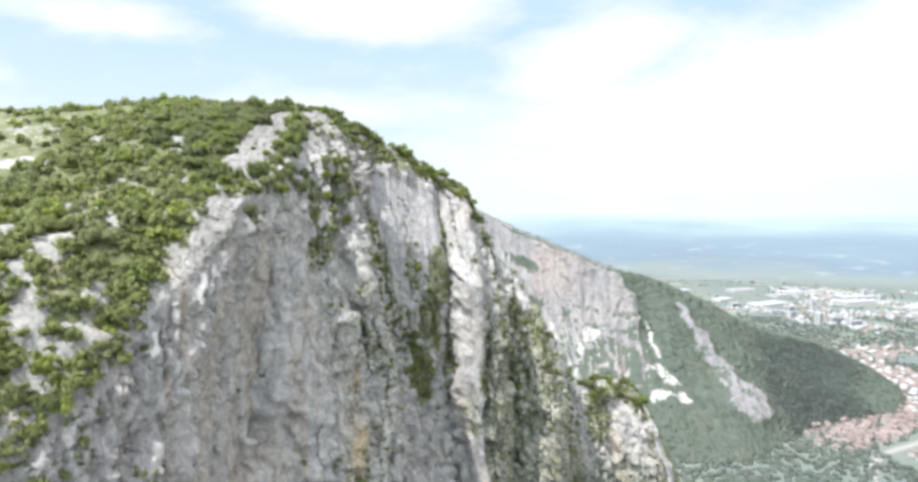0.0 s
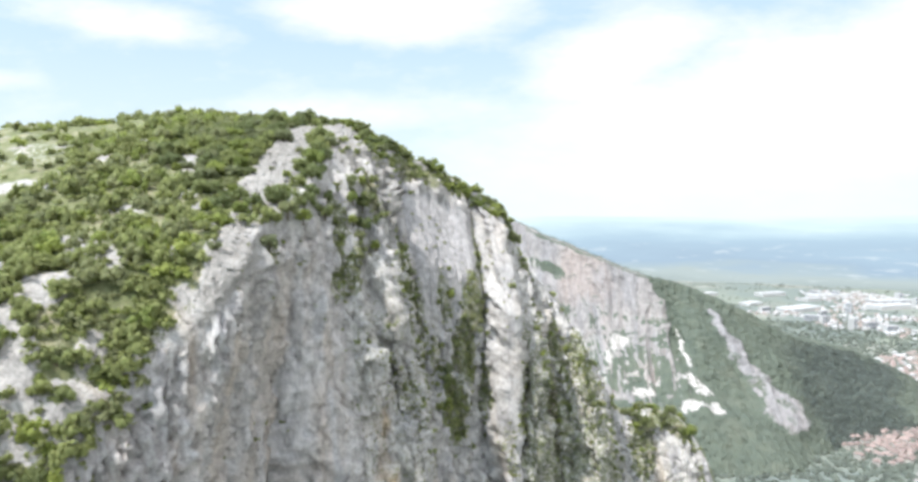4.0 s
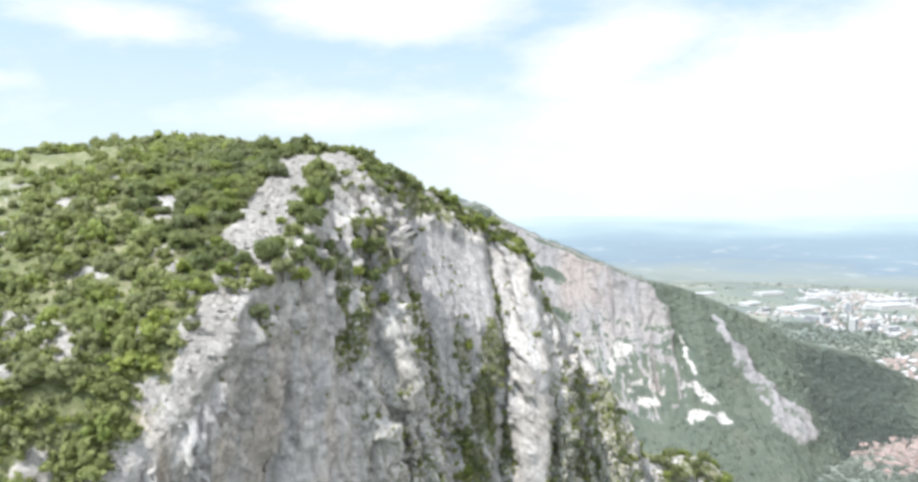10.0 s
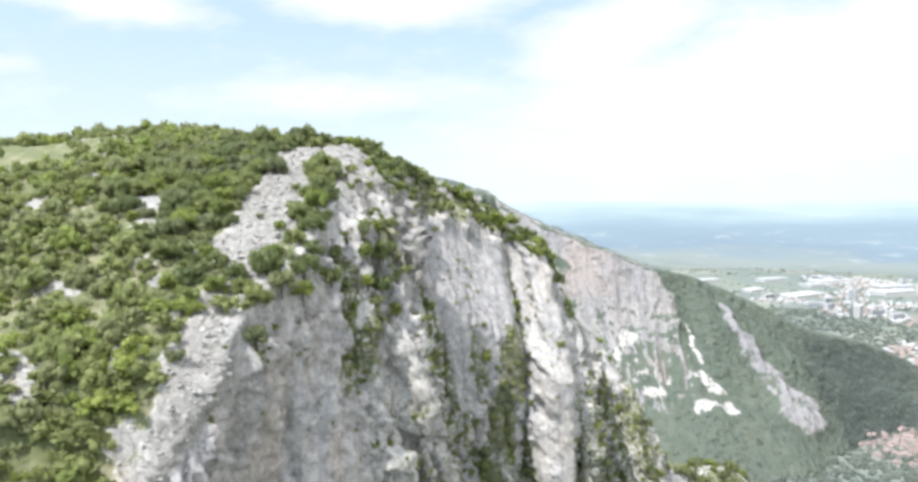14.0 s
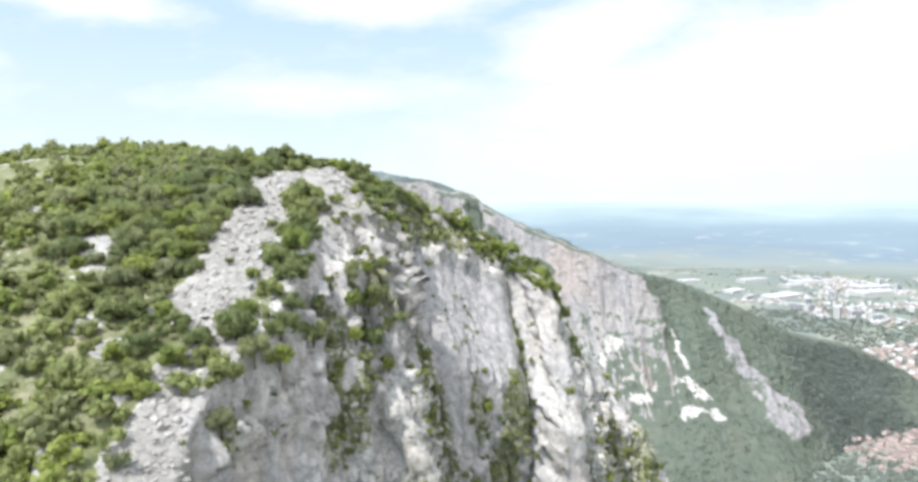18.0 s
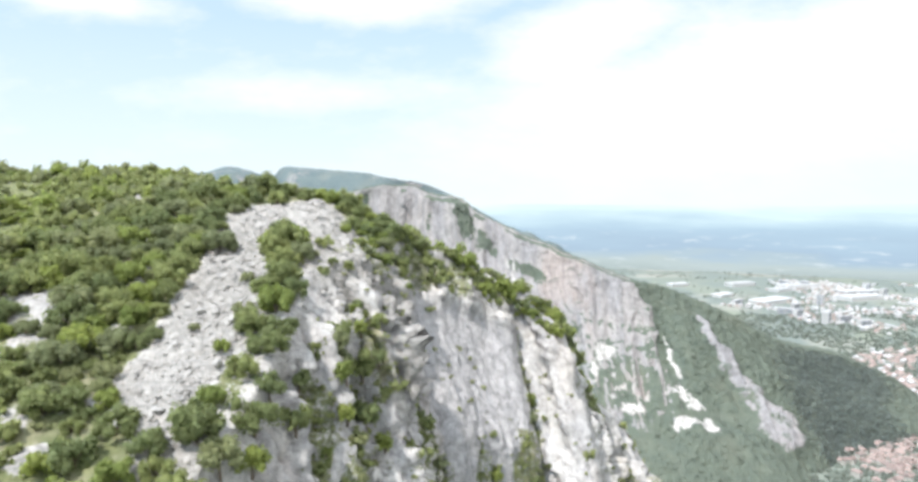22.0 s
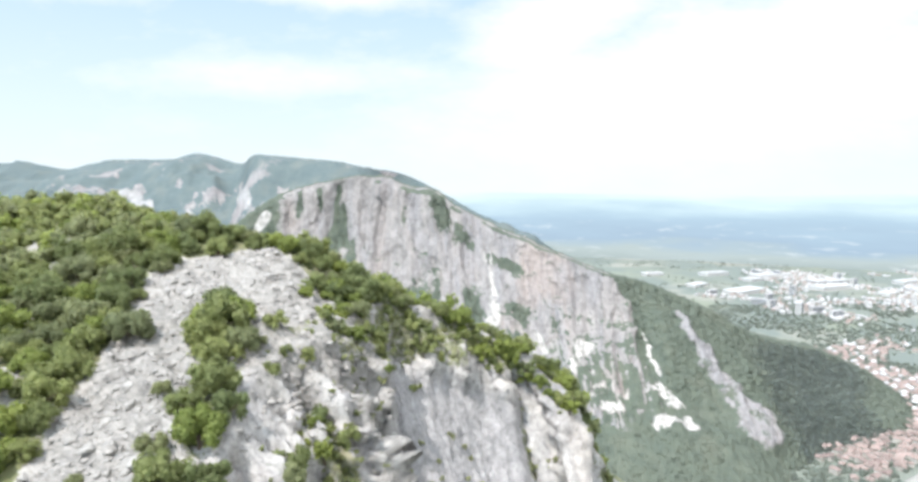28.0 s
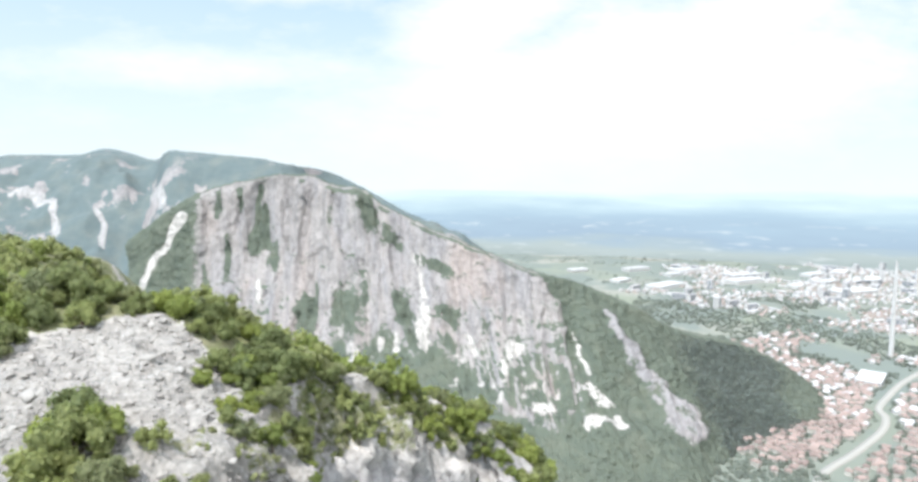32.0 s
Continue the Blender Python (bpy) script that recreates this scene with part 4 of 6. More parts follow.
    line = table(sd, [(0, -0.62), (0.25, -0.42), (0.5, -0.12), (0.75, 0.12), (1.0, 0.34)]) + 0.22 * fbm(A * (0.02, 0.01, 0.012), 3, 127) + table(uu, [(1, -0.12), (2.5, -0.2), (4, -0.1), (5, -0.18), (7.5, -0.1), (8.5, 0.06), (10.5, -0.12), (11.3, -0.45), (13, -0.55)])
    gully = 1 - sstep(pillars, line - 0.12, line + 0.12)
    veg = np.maximum(veg, np.maximum(0.95 * gully, far_green(uu, sd, P)) * cface)
    veg = np.maximum(veg, sstep(n1, 0.12, 0.42) * cface * table(sd, [(0, 0.6), (0.35, 0.45), (0.6, 0.6), (0.9, 0.8)]) * table(uu, [(0, 0.8), (2, 0.7), (5, 0.35), (7, 0.8), (10.6, 0.6), (11.3, 0.2), (13, 0.15)]))
    veg = np.clip(veg - rib * (0.45 + 0.5 * sstep(fbm(P2 * 0.05, 3, 128), -0.4, 0.3)), 0, 1)
    scree = screes(uu, sd, P2)
    veg *= 1 - scree
    pale = np.clip(scree, 0, 1)
    warm = 0.6 * sstep(fbm(P2 * (0.012, 0.012, 0.006), 3, 125), 0.15, 0.6) * cface
    stain = np.maximum(0.8 * sstep(fbm(wobble * (0.03, 0.01, 0.006), 3, 129), 0.0, 0.6) * cface, 0.9 * rib)
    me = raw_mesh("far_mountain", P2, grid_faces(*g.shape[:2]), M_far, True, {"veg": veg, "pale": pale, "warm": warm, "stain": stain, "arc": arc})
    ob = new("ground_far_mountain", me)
    tagged(ob, "hazy pinkish limestone cliff above scree and wooded slopes", "mountain", kind="structure")
    return dict(P=P2.reshape(g.shape), veg=veg.reshape(SD.shape), side=SD, u=UU)


FAR_GREEN = [(7.5, 0.1, 0.45, 0.13, 0.9), (8.2, 0.2, 0.35, 0.1, 0.7), (9.4, 0.28, 0.5, 0.06, 0.95), (2.25, 0.55, 0.16, 0.25, 0.75), (4.15, 0.52, 0.14, 0.12, 0.7), (8.45, 0.66, 0.22, 0.12, 0.85),
             (9.6, 0.62, 0.4, 0.09, 0.9), (10.7, 0.6, 0.2, 0.1, 0.6), (5.2, 0.8, 0.35, 0.13, 0.85), (6.5, 0.76, 0.5, 0.16, 0.85), (7.2, 0.6, 0.22, 0.14, 0.7), (1.9, 0.15, 0.15, 0.12, 0.7), (2.7, 0.12, 0.2, 0.1, 0.8),
             (9.2, 0.85, 0.9, 0.12, 0.8), (5.9, 0.25, 0.08, 0.12, 0.6)]


def far_green(uu, sd, P):
    """Bushy gullies and ledges on the far wall."""
    wob = 0.5 * fbm(P * (0.04, 0.04, 0.025), 4, 141, 0.6) + 0.45 * fbm(P * (0.13, 0.13, 0.07), 3, 147, 0.7)
    m = np.zeros(len(uu))
    for c, d, a, b, k in FAR_GREEN:
        m = np.maximum(m, k * (1 - sstep(np.hypot((uu - c) / a, (sd - d) / b) + wob, 0.6, 1.2)))
    return m


def trail(a, b, pts, w):
    """1 within about w metres of a broken line in the plane of a and b."""
    d = np.full(np.shape(a), 1e9)
    for (x0, y0), (x1, y1) in zip(pts, pts[1:]):
        t = np.clip(((a - x0) * (x1 - x0) + (b - y0) * (y1 - y0)) / ((x1 - x0) ** 2 + (y1 - y0) ** 2), 0, 1)
        d = np.minimum(d, np.hypot(a - x0 - t * (x1 - x0), b - y0 - t * (y1 - y0)))
    return 1 - sstep(d, 0.6 * w, 1.2 * w)


def spur(uu, sd):
    """The rock rib that runs down the wooded slope."""
    c = table(sd, [(0.2, 13.2), (0.35, 13.32), (0.6, 13.6), (0.9, 13.92), (1.15, 14.3), (1.5, 14.45)]) + 0.06 * np.sin(sd * 23) + 0.03 * np.sin(sd * 57)
    wd = table(sd, [(0.2, 0.05), (0.4, 0.12), (0.7, 0.20), (0.9, 0.24), (1.0, 0.22), (1.15, 0.42), (1.4, 0.44), (1.6, 0.1)])
    return np.exp(-((uu - c) / wd) ** 4) * sstep(sd, 0.2, 0.32) * (1 - sstep(sd, 1.42, 1.6))


def screes(uu, sd, P):
    """Tongues of white scree below the wall."""
    wob = 0.055 * fbm(P * (0.03, 0.03, 0.03), 4, 131, 0.65)
    out = np.zeros(len(uu))
    for c0, c1, a, b, w0, w1 in ((8.78, 8.8, 0.25, 0.34, 0.04, 0.03), (8.96, 8.93, 0.25, 0.34, 0.04, 0.05), (8.9, 8.98, 0.34, 0.58, 0.04, 0.06), (8.98, 8.86, 0.54, 0.86, 0.10, 0.19), (10.1, 10.4, 0.68, 0.82, 0.10, 0.16),
                                 (11.4, 11.2, 0.66, 0.84, 0.16, 0.10), (11.15, 11.05, 0.80, 0.92, 0.12, 0.08), (11.69, 11.69, 0.99, 1.12, 0.13, 0.27), (12.58, 12.71, 0.50, 0.86, 0.03, 0.07), (12.68, 12.9, 0.90, 1.14, 0.09, 0.17),
                                 (12.55, 12.6, 1.19, 1.30, 0.20, 0.30), (12.95, 13.05, 1.22, 1.36, 0.12, 0.16), (7.75, 7.7, 0.84, 0.93, 0.10, 0.16), (8.24, 8.2, 0.78, 0.90, 0.05, 0.13), (3.6, 3.74, 0.64, 0.80, 0.05, 0.14), (10.9, 10.8, 0.98, 1.06, 0.05, 0.12)):
        t = np.clip((sd - a) / (b - a), 0, 1)
        c, w = c0 + (c1 - c0) * t, w0 + (w1 - w0) * t
        m = np.exp(-((uu + wob - c) / w) ** 2) * sstep(sd, a - 0.02, a + 0.03) * (1 - sstep(sd, b - 0.05, b + 0.04))
        out = np.maximum(out, sstep(m * (1 + 0.55 * fbm(P * 0.07, 3, 137) + 0.9 * fbm(P * 0.17, 3, 139, 0.7)), 0.32, 0.6))
    wx = P[:, 0] + 5 * vnoise(P * 0.06, 135)
    out = np.maximum(out, trail(wx, P[:, 2], [(-286, -12), (-306, -52), (-328, -85), (-344, -125), (-362, -175)], 7.5) * (uu < 1.6))
    speck = 0.55 * sstep(fbm(P * (0.09, 0.09, 0.035), 3, 133), 0.5, 0.68) * sstep(sd, 0.75, 0.9) * (1 - sstep(sd, 1.2, 1.5)) * (uu < 12.8) * (uu > 5)
    return np.clip(np.maximum(out, speck), 0, 1)


FM = build_far_mountain()


# ------------------------------------------------------------------ hills behind, ground and distance
def build_hills():
    crest = [(-2300, 2250, 60), (-1850, 2400, 90), (-1382, 2430, 95), (-1326, 2430, 104), (-1180, 2430, 78), (-1082, 2380, 92), (-991, 2380, 109), (-826, 2380, 112), (-718, 2330, 130),
             (-566, 2230, 96), (-475, 2030, 115), (-363, 1980, 108), (-249, 1930, 98), (-157, 1932, 81), (-72, 2052, 68), (7, 2052, 33), (84, 2002, -9), (159, 1952, -52), (261, 1902, -106), (420, 1850, -210), (560, 1800, -318)]
    u = along(crest, 9.0, 14.0, 1, 14)
    r = spline(crest, u)
    wdt = table(u, [(0, 900), (7, 900), (10, 620), (13, 420), (20, 300)])
    s = np.linspace(-0.7, 1, 150)
    S, WD = np.meshgrid(s, wdt)
    base = np.where(S < 0, 0, S)
    x = r[:, 0, None] + 0.12 * S * WD
    y = r[:, 1, None] - S * WD
    low = table(u, [(0, -260), (8, -250), (15, -300), (20, -322)])[:, None]
    z = np.where(S < 0, r[:, 2, None] + (FLOOR - r[:, 2, None]) * sstep(-S, 0, 0.7), r[:, 2, None] + (low - r[:, 2, None]) * (0.6 * base ** 0.8 + 0.4 * sstep(base)))
    g = np.stack((x, y, z), -1)
    P = g.reshape(-1, 3)
    sd, uu = S.ravel(), np.repeat(u, len(s))
    mid = sstep(np.abs(sd), 0.0, 0.25)
    P2 = P.copy()
    P2[:, 2] += mid * (60 * fbm(P * (0.0028, 0.0022, 0), 4, 201) + 30 * ridged(P * (0.006, 0.006, 0), 3, 203)) + 3.5 * np.abs(fbm(P * 0.05, 3, 205))
    nn = grid_normals(P2.reshape(g.shape))
    nz = np.abs(nn[..., 2].ravel())
    rocky = 0.85 * sstep(fbm(P * (0.016, 0.016, 0.02), 5, 207, 0.65), 0.06, 0.42) * table(sd, [(-0.7, 0.1), (0, 0.5), (0.2, 0.9), (0.6, 0.7), (1, 0.2)]) * sstep(uu, 2, 6)
    rocky = np.maximum(rocky, sstep(1 - nz, 0.35, 0.55) * sstep(fbm(P * (0.012, 0.012, 0.012), 4, 208), -0.1, 0.35))
    pale = 0.35 * sstep(ridged(P * (0.006, 0.003, 0), 3, 209), 0.62, 0.74) * sstep(fbm(P * 0.006, 4, 211), 0.12, 0.4) * (sd > 0.08)
    wx = P[:, 0] + 14 * fbm(P * 0.02, 3, 213)
    for pts, w in (([(-880, 2085), (-794, 2050), (-723, 1951), (-695, 1885)], 11), ([(-506, 1990), (-459, 1869)], 10), ([(-640, 1960), (-600, 1900), (-585, 1850)], 8)):
        pale = np.maximum(pale, trail(wx, P[:, 1], pts, w))
    veg = np.clip(1 - 0.9 * rocky - pale, 0, 1)
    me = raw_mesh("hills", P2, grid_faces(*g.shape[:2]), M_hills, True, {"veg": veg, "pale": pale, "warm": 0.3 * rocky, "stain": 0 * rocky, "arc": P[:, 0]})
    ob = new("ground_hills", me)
    tagged(ob, "distant wooded limestone hills with pale scree tracks", "hills", kind="structure")
    return dict(P=P2.reshape(g.shape), veg=veg.reshape(S.shape), side=S, u=np.repeat(u, len(s)).reshape(S.shape))


HL = build_hills()

CENTRE = (0.0, 100.0)


def build_valley():
    rr = np.r_[0, 60 * 1.055 ** np.arange(0, 83)]
    rr = rr[rr < 3380]
    rr = np.r_[rr, 3420]
    th = np.linspace(0, 2 * np.pi, 241)
    R, T = np.meshgrid(rr, th)
    x, y = CENTRE[0] + R * np.cos(T), CENTRE[1] + R * np.sin(T)
    P = np.stack((x, y, 0 * x), -1).reshape(-1, 3)
    P[:, 2] = FLOOR + 4 + 2.5 * fbm(P * (0.004, 0.004, 0), 3, 301)
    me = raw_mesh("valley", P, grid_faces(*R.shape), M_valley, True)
    tagged(new("ground", me), "green valley floor with fields and woods", "ground", kind="structure")


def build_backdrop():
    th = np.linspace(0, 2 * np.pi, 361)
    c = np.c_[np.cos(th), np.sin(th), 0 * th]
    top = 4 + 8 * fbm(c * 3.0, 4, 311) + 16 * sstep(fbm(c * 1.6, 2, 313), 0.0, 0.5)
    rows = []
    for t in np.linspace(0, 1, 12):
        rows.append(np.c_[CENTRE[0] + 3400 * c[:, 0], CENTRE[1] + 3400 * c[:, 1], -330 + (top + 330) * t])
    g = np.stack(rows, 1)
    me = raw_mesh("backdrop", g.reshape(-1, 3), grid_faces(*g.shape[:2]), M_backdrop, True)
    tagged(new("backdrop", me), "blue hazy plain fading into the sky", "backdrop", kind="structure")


build_valley()
build_backdrop()


# ------------------------------------------------------------------ trees and shrubs
def ico(sub):
    bm = bmesh.new()
    bmesh.ops.create_icosphere(bm, subdivisions=sub, radius=1.0)
    v = np.array([q.co[:] for q in bm.verts])
    f = np.array([[q.index for q in fc.verts] for fc in bm.faces])
    bm.free()
    return v, f


ICO1, ICO2 = ico(1), ico(2)


def crown_arrays(rng, clumps, leaves, leaf, flat=1.1, spread=0.74):
    """A crown of unit radius standing on z = 0: lumps of small leaf cards round dark inner lumps. Vertices and triangles."""
    vs, fs, n0 = [], [], 0
    for k in range(clumps):
        a = rng.uniform(0, 2 * np.pi)
        rad = spread * math.sqrt(rng.uniform(0.02, 1))
        zc = rng.uniform(0.25, 1.0) * (1 - 0.55 * rad)
        c = np.array((rad * math.cos(a), rad * math.sin(a), flat * (0.18 + zc)))
        cr = rng.uniform(0.22, 0.44) * (1 - 0.25 * rad)
        core = ICO1[0] * (cr * 0.74) * (1 + 0.30 * rng.uniform(-1, 1, (len(ICO1[0]), 1))) + c
        vs.append(core); fs.append(ICO1[1] + n0); n0 += len(core)
        d = rng.normal(size=(leaves, 3))
        d[:, 2] += 0.25
        d /= np.linalg.norm(d, axis=1, keepdims=True)
        pos = c + d * cr * rng.uniform(0.72, 1.12, (leaves, 1))
        nrm = d + 0.6 * rng.normal(size=(leaves, 3))
        nrm /= np.linalg.norm(nrm, axis=1, keepdims=True)
        t = np.cross(nrm, rng.normal(size=(leaves, 3)))
        t /= np.linalg.norm(t, axis=1, keepdims=True)
        b = np.cross(nrm, t)
        sz = leaf * rng.uniform(0.6, 1.35, (leaves, 1))
        quad = np.stack((pos - t * sz, pos - b * sz * 0.62, pos + t * sz, pos + b * sz * 0.62), 1).reshape(-1, 3)
        q = n0 + 4 * np.arange(leaves)[:, None]
        vs.append(quad); fs.append((q + np.array([[0, 1, 2]]))); fs.append((q + np.array([[0, 2, 3]]))); n0 += 4 * leaves
    return np.concatenate(vs), np.concatenate(fs)


def trunk_mesh(rng, name):
    """A tapered trunk with three bent limbs, for a crown of unit radius."""
    vs, fs, n0 = [], [], 0
    limbs = [((0, 0, -0.35), (0.03, 0.02, 0.55), 0.085, 0.05)]
    for k in range(3):
        a = 2.1 * k + rng.uniform(0, 0.8)
        limbs.append(((0.02, 0.01, 0.22 + 0.08 * k), (0.5 * math.cos(a), 0.5 * math.sin(a), 0.62 + 0.1 * k), 0.045, 0.018))
    for p, q, ra, rb in limbs:
        p, q = np.array(p), np.array(q)
        for s in range(4):
            t = s / 3
            c = p + (q - p) * t + np.array((0.05, -0.04, 0.06)) * math.sin(t * 3.1)
            rr = ra + (rb - ra) * t
            for j in range(6):
                vs.append(c + rr * np.array((math.cos(j * 1.047), math.sin(j * 1.047), 0)))
        for s in range(3):
            for j in range(6):
                a, b = n0 + s * 6 + j, n0 + s * 6 + (j + 1) % 6
                fs.append((a, b, b + 6, a + 6))
        n0 += 24
    return raw_mesh(name, np.array(vs), np.array(fs), M_bark, True)


rng = np.random.default_rng(4)
CROWNS = []
for k in range(9):
    v, f = crown_arrays(rng, 15 + k % 3 * 3, 74, 0.078)
    CROWNS.append(raw_mesh("crown", v, f, (M_leaf, M_leaf, M_leaf_grey, M_leaf, M_leaf_bright, M_leaf, M_leaf_grey, M_leaf, M_leaf_bright)[k]))
TRUNKS = [trunk_mesh(rng, "trunk") for k in range(3)]
LITE = [crown_arrays(rng, 8, 15, 0.15) for k in range(8)]
TINY = [crown_arrays(rng, 3, 9, 0.28, 0.7, 0.5) for k in range(6)]
WOODS = [(ICO1[0] * (1 + 0.28 * rng.uniform(-1, 1, (len(ICO1[0]), 1))) * (1, 1, 0.9), ICO1[1]) for k in range(6)]


def cells(T, ok):
    """Centres, normals-free areas of the grid's cells that pass ok (an array over cells)."""
    P = T["P"]
    c = (P[:-1, :-1] + P[1:, 1:] + P[1:, :-1] + P[:-1, 1:]) / 4
    a = np.linalg.norm(np.cross(P[1:, 1:] - P[:-1, :-1], P[1:, :-1] - P[:-1, 1:]), axis=-1) / 2
    return c, a * ok


def scatter(T, weight, count, gap, rng, flat=True):
    """Up to count places, at least gap metres apart, chosen by area and weight. Returns places and cell indices."""
    c, a = cells(T, weight)
    pr = a.ravel() / a.sum()
    pick = rng.choice(len(pr), size=count * 5, p=pr)
    taken, out, idx = {}, [], []
    P = T["P"]
    nb = P.shape[1] - 1
    for k in pick:
        i, j = divmod(int(k), nb)
        s, t = rng.uniform(0, 1, 2)
        p = (P[i, j] * (1 - s) + P[i + 1, j] * s) * (1 - t) + (P[i, j + 1] * (1 - s) + P[i + 1, j + 1] * s) * t
        key = tuple(np.floor(p / gap).astype(int))
        if any((key[0] + a1, key[1] + b1, key[2] + c1) in taken and np.linalg.norm(taken[(key[0] + a1, key[1] + b1, key[2] + c1)] - p) < gap
               for a1 in (-1, 0, 1) for b1 in (-1, 0, 1) for c1 in (-1, 0, 1)):
            continue
        taken[key] = p
        out.append(p); idx.append((i, j))
        if len(out) >= count:
            break
    return np.array(out), idx


def joined(name, kinds, places, radii, rng, material, label, category, squash=(0.8, 1.15)):
    """Many small plants as one mesh."""
    vs, fs, tone, n0 = [], [], [], 0
    for p, r in zip(places, radii):
        v, f = kinds[rng.integers(len(kinds))]
        a = rng.uniform(0, 2 * np.pi)
        rot = np.array(((math.cos(a), -math.sin(a), 0), (math.sin(a), math.cos(a), 0), (0, 0, 1)))
        sc = np.array((r * rng.uniform(0.85, 1.15), r * rng.uniform(0.85, 1.15), r * rng.uniform(*squash)))
        vs.append((v * sc) @ rot.T + p); fs.append(f + n0); n0 += len(v)
        tone.append(np.full(len(v), float(np.clip(0.15 + 0.55 * vnoise(np.array([p]) * 0.055, 77)[0] + 0.85 * rng.uniform() ** 1.4, 0, 1))))
    me = raw_mesh(name, np.concatenate(vs), np.concatenate(fs), material, False, {"tone": np.concatenate(tone)})
    return tagged(new(name, me), label, category, kind="stuff")


LABELS = {0: ("dense dark green oak shrub tree on the rocky plateau", "tree"), 2: ("grey-green shrub tree growing among white limestone", "tree"), 4: ("bright yellow-green young tree beside the cliff edge", "tree")}
TREE_KINDS = []


def tree_kind(k):
    """One tree of unit crown radius: an empty at its foot with trunk and crown."""
    e = new("tree")
    part("trunk", TRUNKS[k % 3], e)
    part("crown", CROWNS[k], e)
    bright = k in (4, 8)
    grey = k in (2, 6)
    lab = LABELS[4] if bright else LABELS[2] if grey else LABELS[0]
    return tagged(e, lab[0], lab[1], "trees on the plateau")


def plant(p, r, kind, turn, tall=1.0):
    ob = copy_thing(TREE_KINDS[kind], Matrix.Identity(4))
    ob.matrix_basis = Matrix.LocRotScale(Vector(p), Euler((0, 0, turn)), Vector((r, r, r * tall)))
    return ob


def ground_at(x, y):
    """Height of the plateau at a place in plan."""
    m = MT["side"] < 4
    d = (MT["P"][..., 0] - x) ** 2 + (MT["P"][..., 1] - y) ** 2
    d = np.where(m, d, 1e9)
    k = np.argpartition(d.ravel(), 4)[:4]
    return float(MT["P"][..., 2].ravel()[k].mean())


def tree_weight():
    c, _ = cells(MT, 1)
    x, y = c[..., 0], c[..., 1]
    sd, u = MT["side"][:-1, :-1], MT["u"][:-1, :-1]
    flatc = c.reshape(-1, 3)
    w = (sd < table(u, [(3.4, 3.5), (5.0, 2.5), (5.3, 0.0), (5.7, -2.5), (6.4, -3.5), (6.8, -1.2)])) * (sd > -190) * (u > 3.4) * (u < 21) * (x > -170) * (y > 92) * (y < np.where(x < -78, 325, 258))
    w = w * table(y, [(128, 2.6), (140, 1.5), (165, 1.5), (166, 1.0)])
    meadow = meadow_at(x, y)
    w = w * (1 - 0.972 * meadow)
    w = w * (1 - sstep(strip_bare(x.ravel(), y.ravel()).reshape(x.shape), 0.1, 0.4))
    rocky = sstep(fbm(flatc * 0.085, 4, 51), 0.42, 0.66).reshape(x.shape)
    w = w * (1 - 0.85 * rocky)
    w = w * (1 - 0.97 * bare_spots(x.ravel(), y.ravel()).reshape(x.shape))
    knob = (u > 10.6) * (u < 13.0) * (sd > -4)
    w = w * np.where(knob, 0.06, 1.0)
    w = w * np.where((u > 6.3) & (u < 8) & (sd > -4), 0.12, 1.0)
    return w


TREE_KINDS += [tree_kind(k) for k in range(9)]
MAIN = [(-60.5, 208.5, 3.1, 2), (-51.8, 216, 3.2, 0), (-50.6, 211.5, 3.4, 1), (-53.0, 213.0, 2.6, 4), (-51.5, 208.8, 3.2, 7), (-49.6, 214, 2.6, 8), (-49.9, 206.5, 3.1, 3), (-48.6, 201.5, 3.1, 7), (-50.8, 198, 2.4, 0), (-48.4, 194.5, 3.0, 8), (-50.2, 190, 2.8, 5), (-47.4, 187, 2.9, 1), (-49.5, 183, 2.4, 0), (-47.0, 178.5, 3.3, 3), (-51.5, 173, 3.3, 7), (-62.5, 169, 3.0, 0), (-57.5, 166.8, 2.4, 4), (-51.2, 167, 2.7, 5), (-48.6, 171.5, 2.6, 2), (-60, 173, 2.6, 1), (-56, 170.5, 2.5, 3), (-54, 168.5, 2.2, 0)]
MAIN += [(-61, 164, 2.4, 7), (-50, 162.5, 2.0, 2), (-58.5, 161.5, 1.8, 8), (-57.2, 151.5, 1.5, 6), (-63, 227, 2.6, 1), (-42.5, 229, 2.4, 3), (-46, 174, 2.3, 4), (-46.5, 198, 2.4, 0), (-46.8, 191, 2.6, 3), (-46.2, 183, 2.5, 5), (-47.5, 208, 2.3, 2), (-52.3, 193.5, 1.7, 6), (-53, 186, 1.3, 8), (-53.5, 199.5, 1.1, 2), (-57.8, 190, 0.9, 6), (-57, 232.5, 2.5, 0), (-63.5, 231, 2.2, 4), (-66, 225.5, 2.0, 3), (-62.5, 224.8, 1.8, 6), (-69.5, 224, 2.2, 0)]
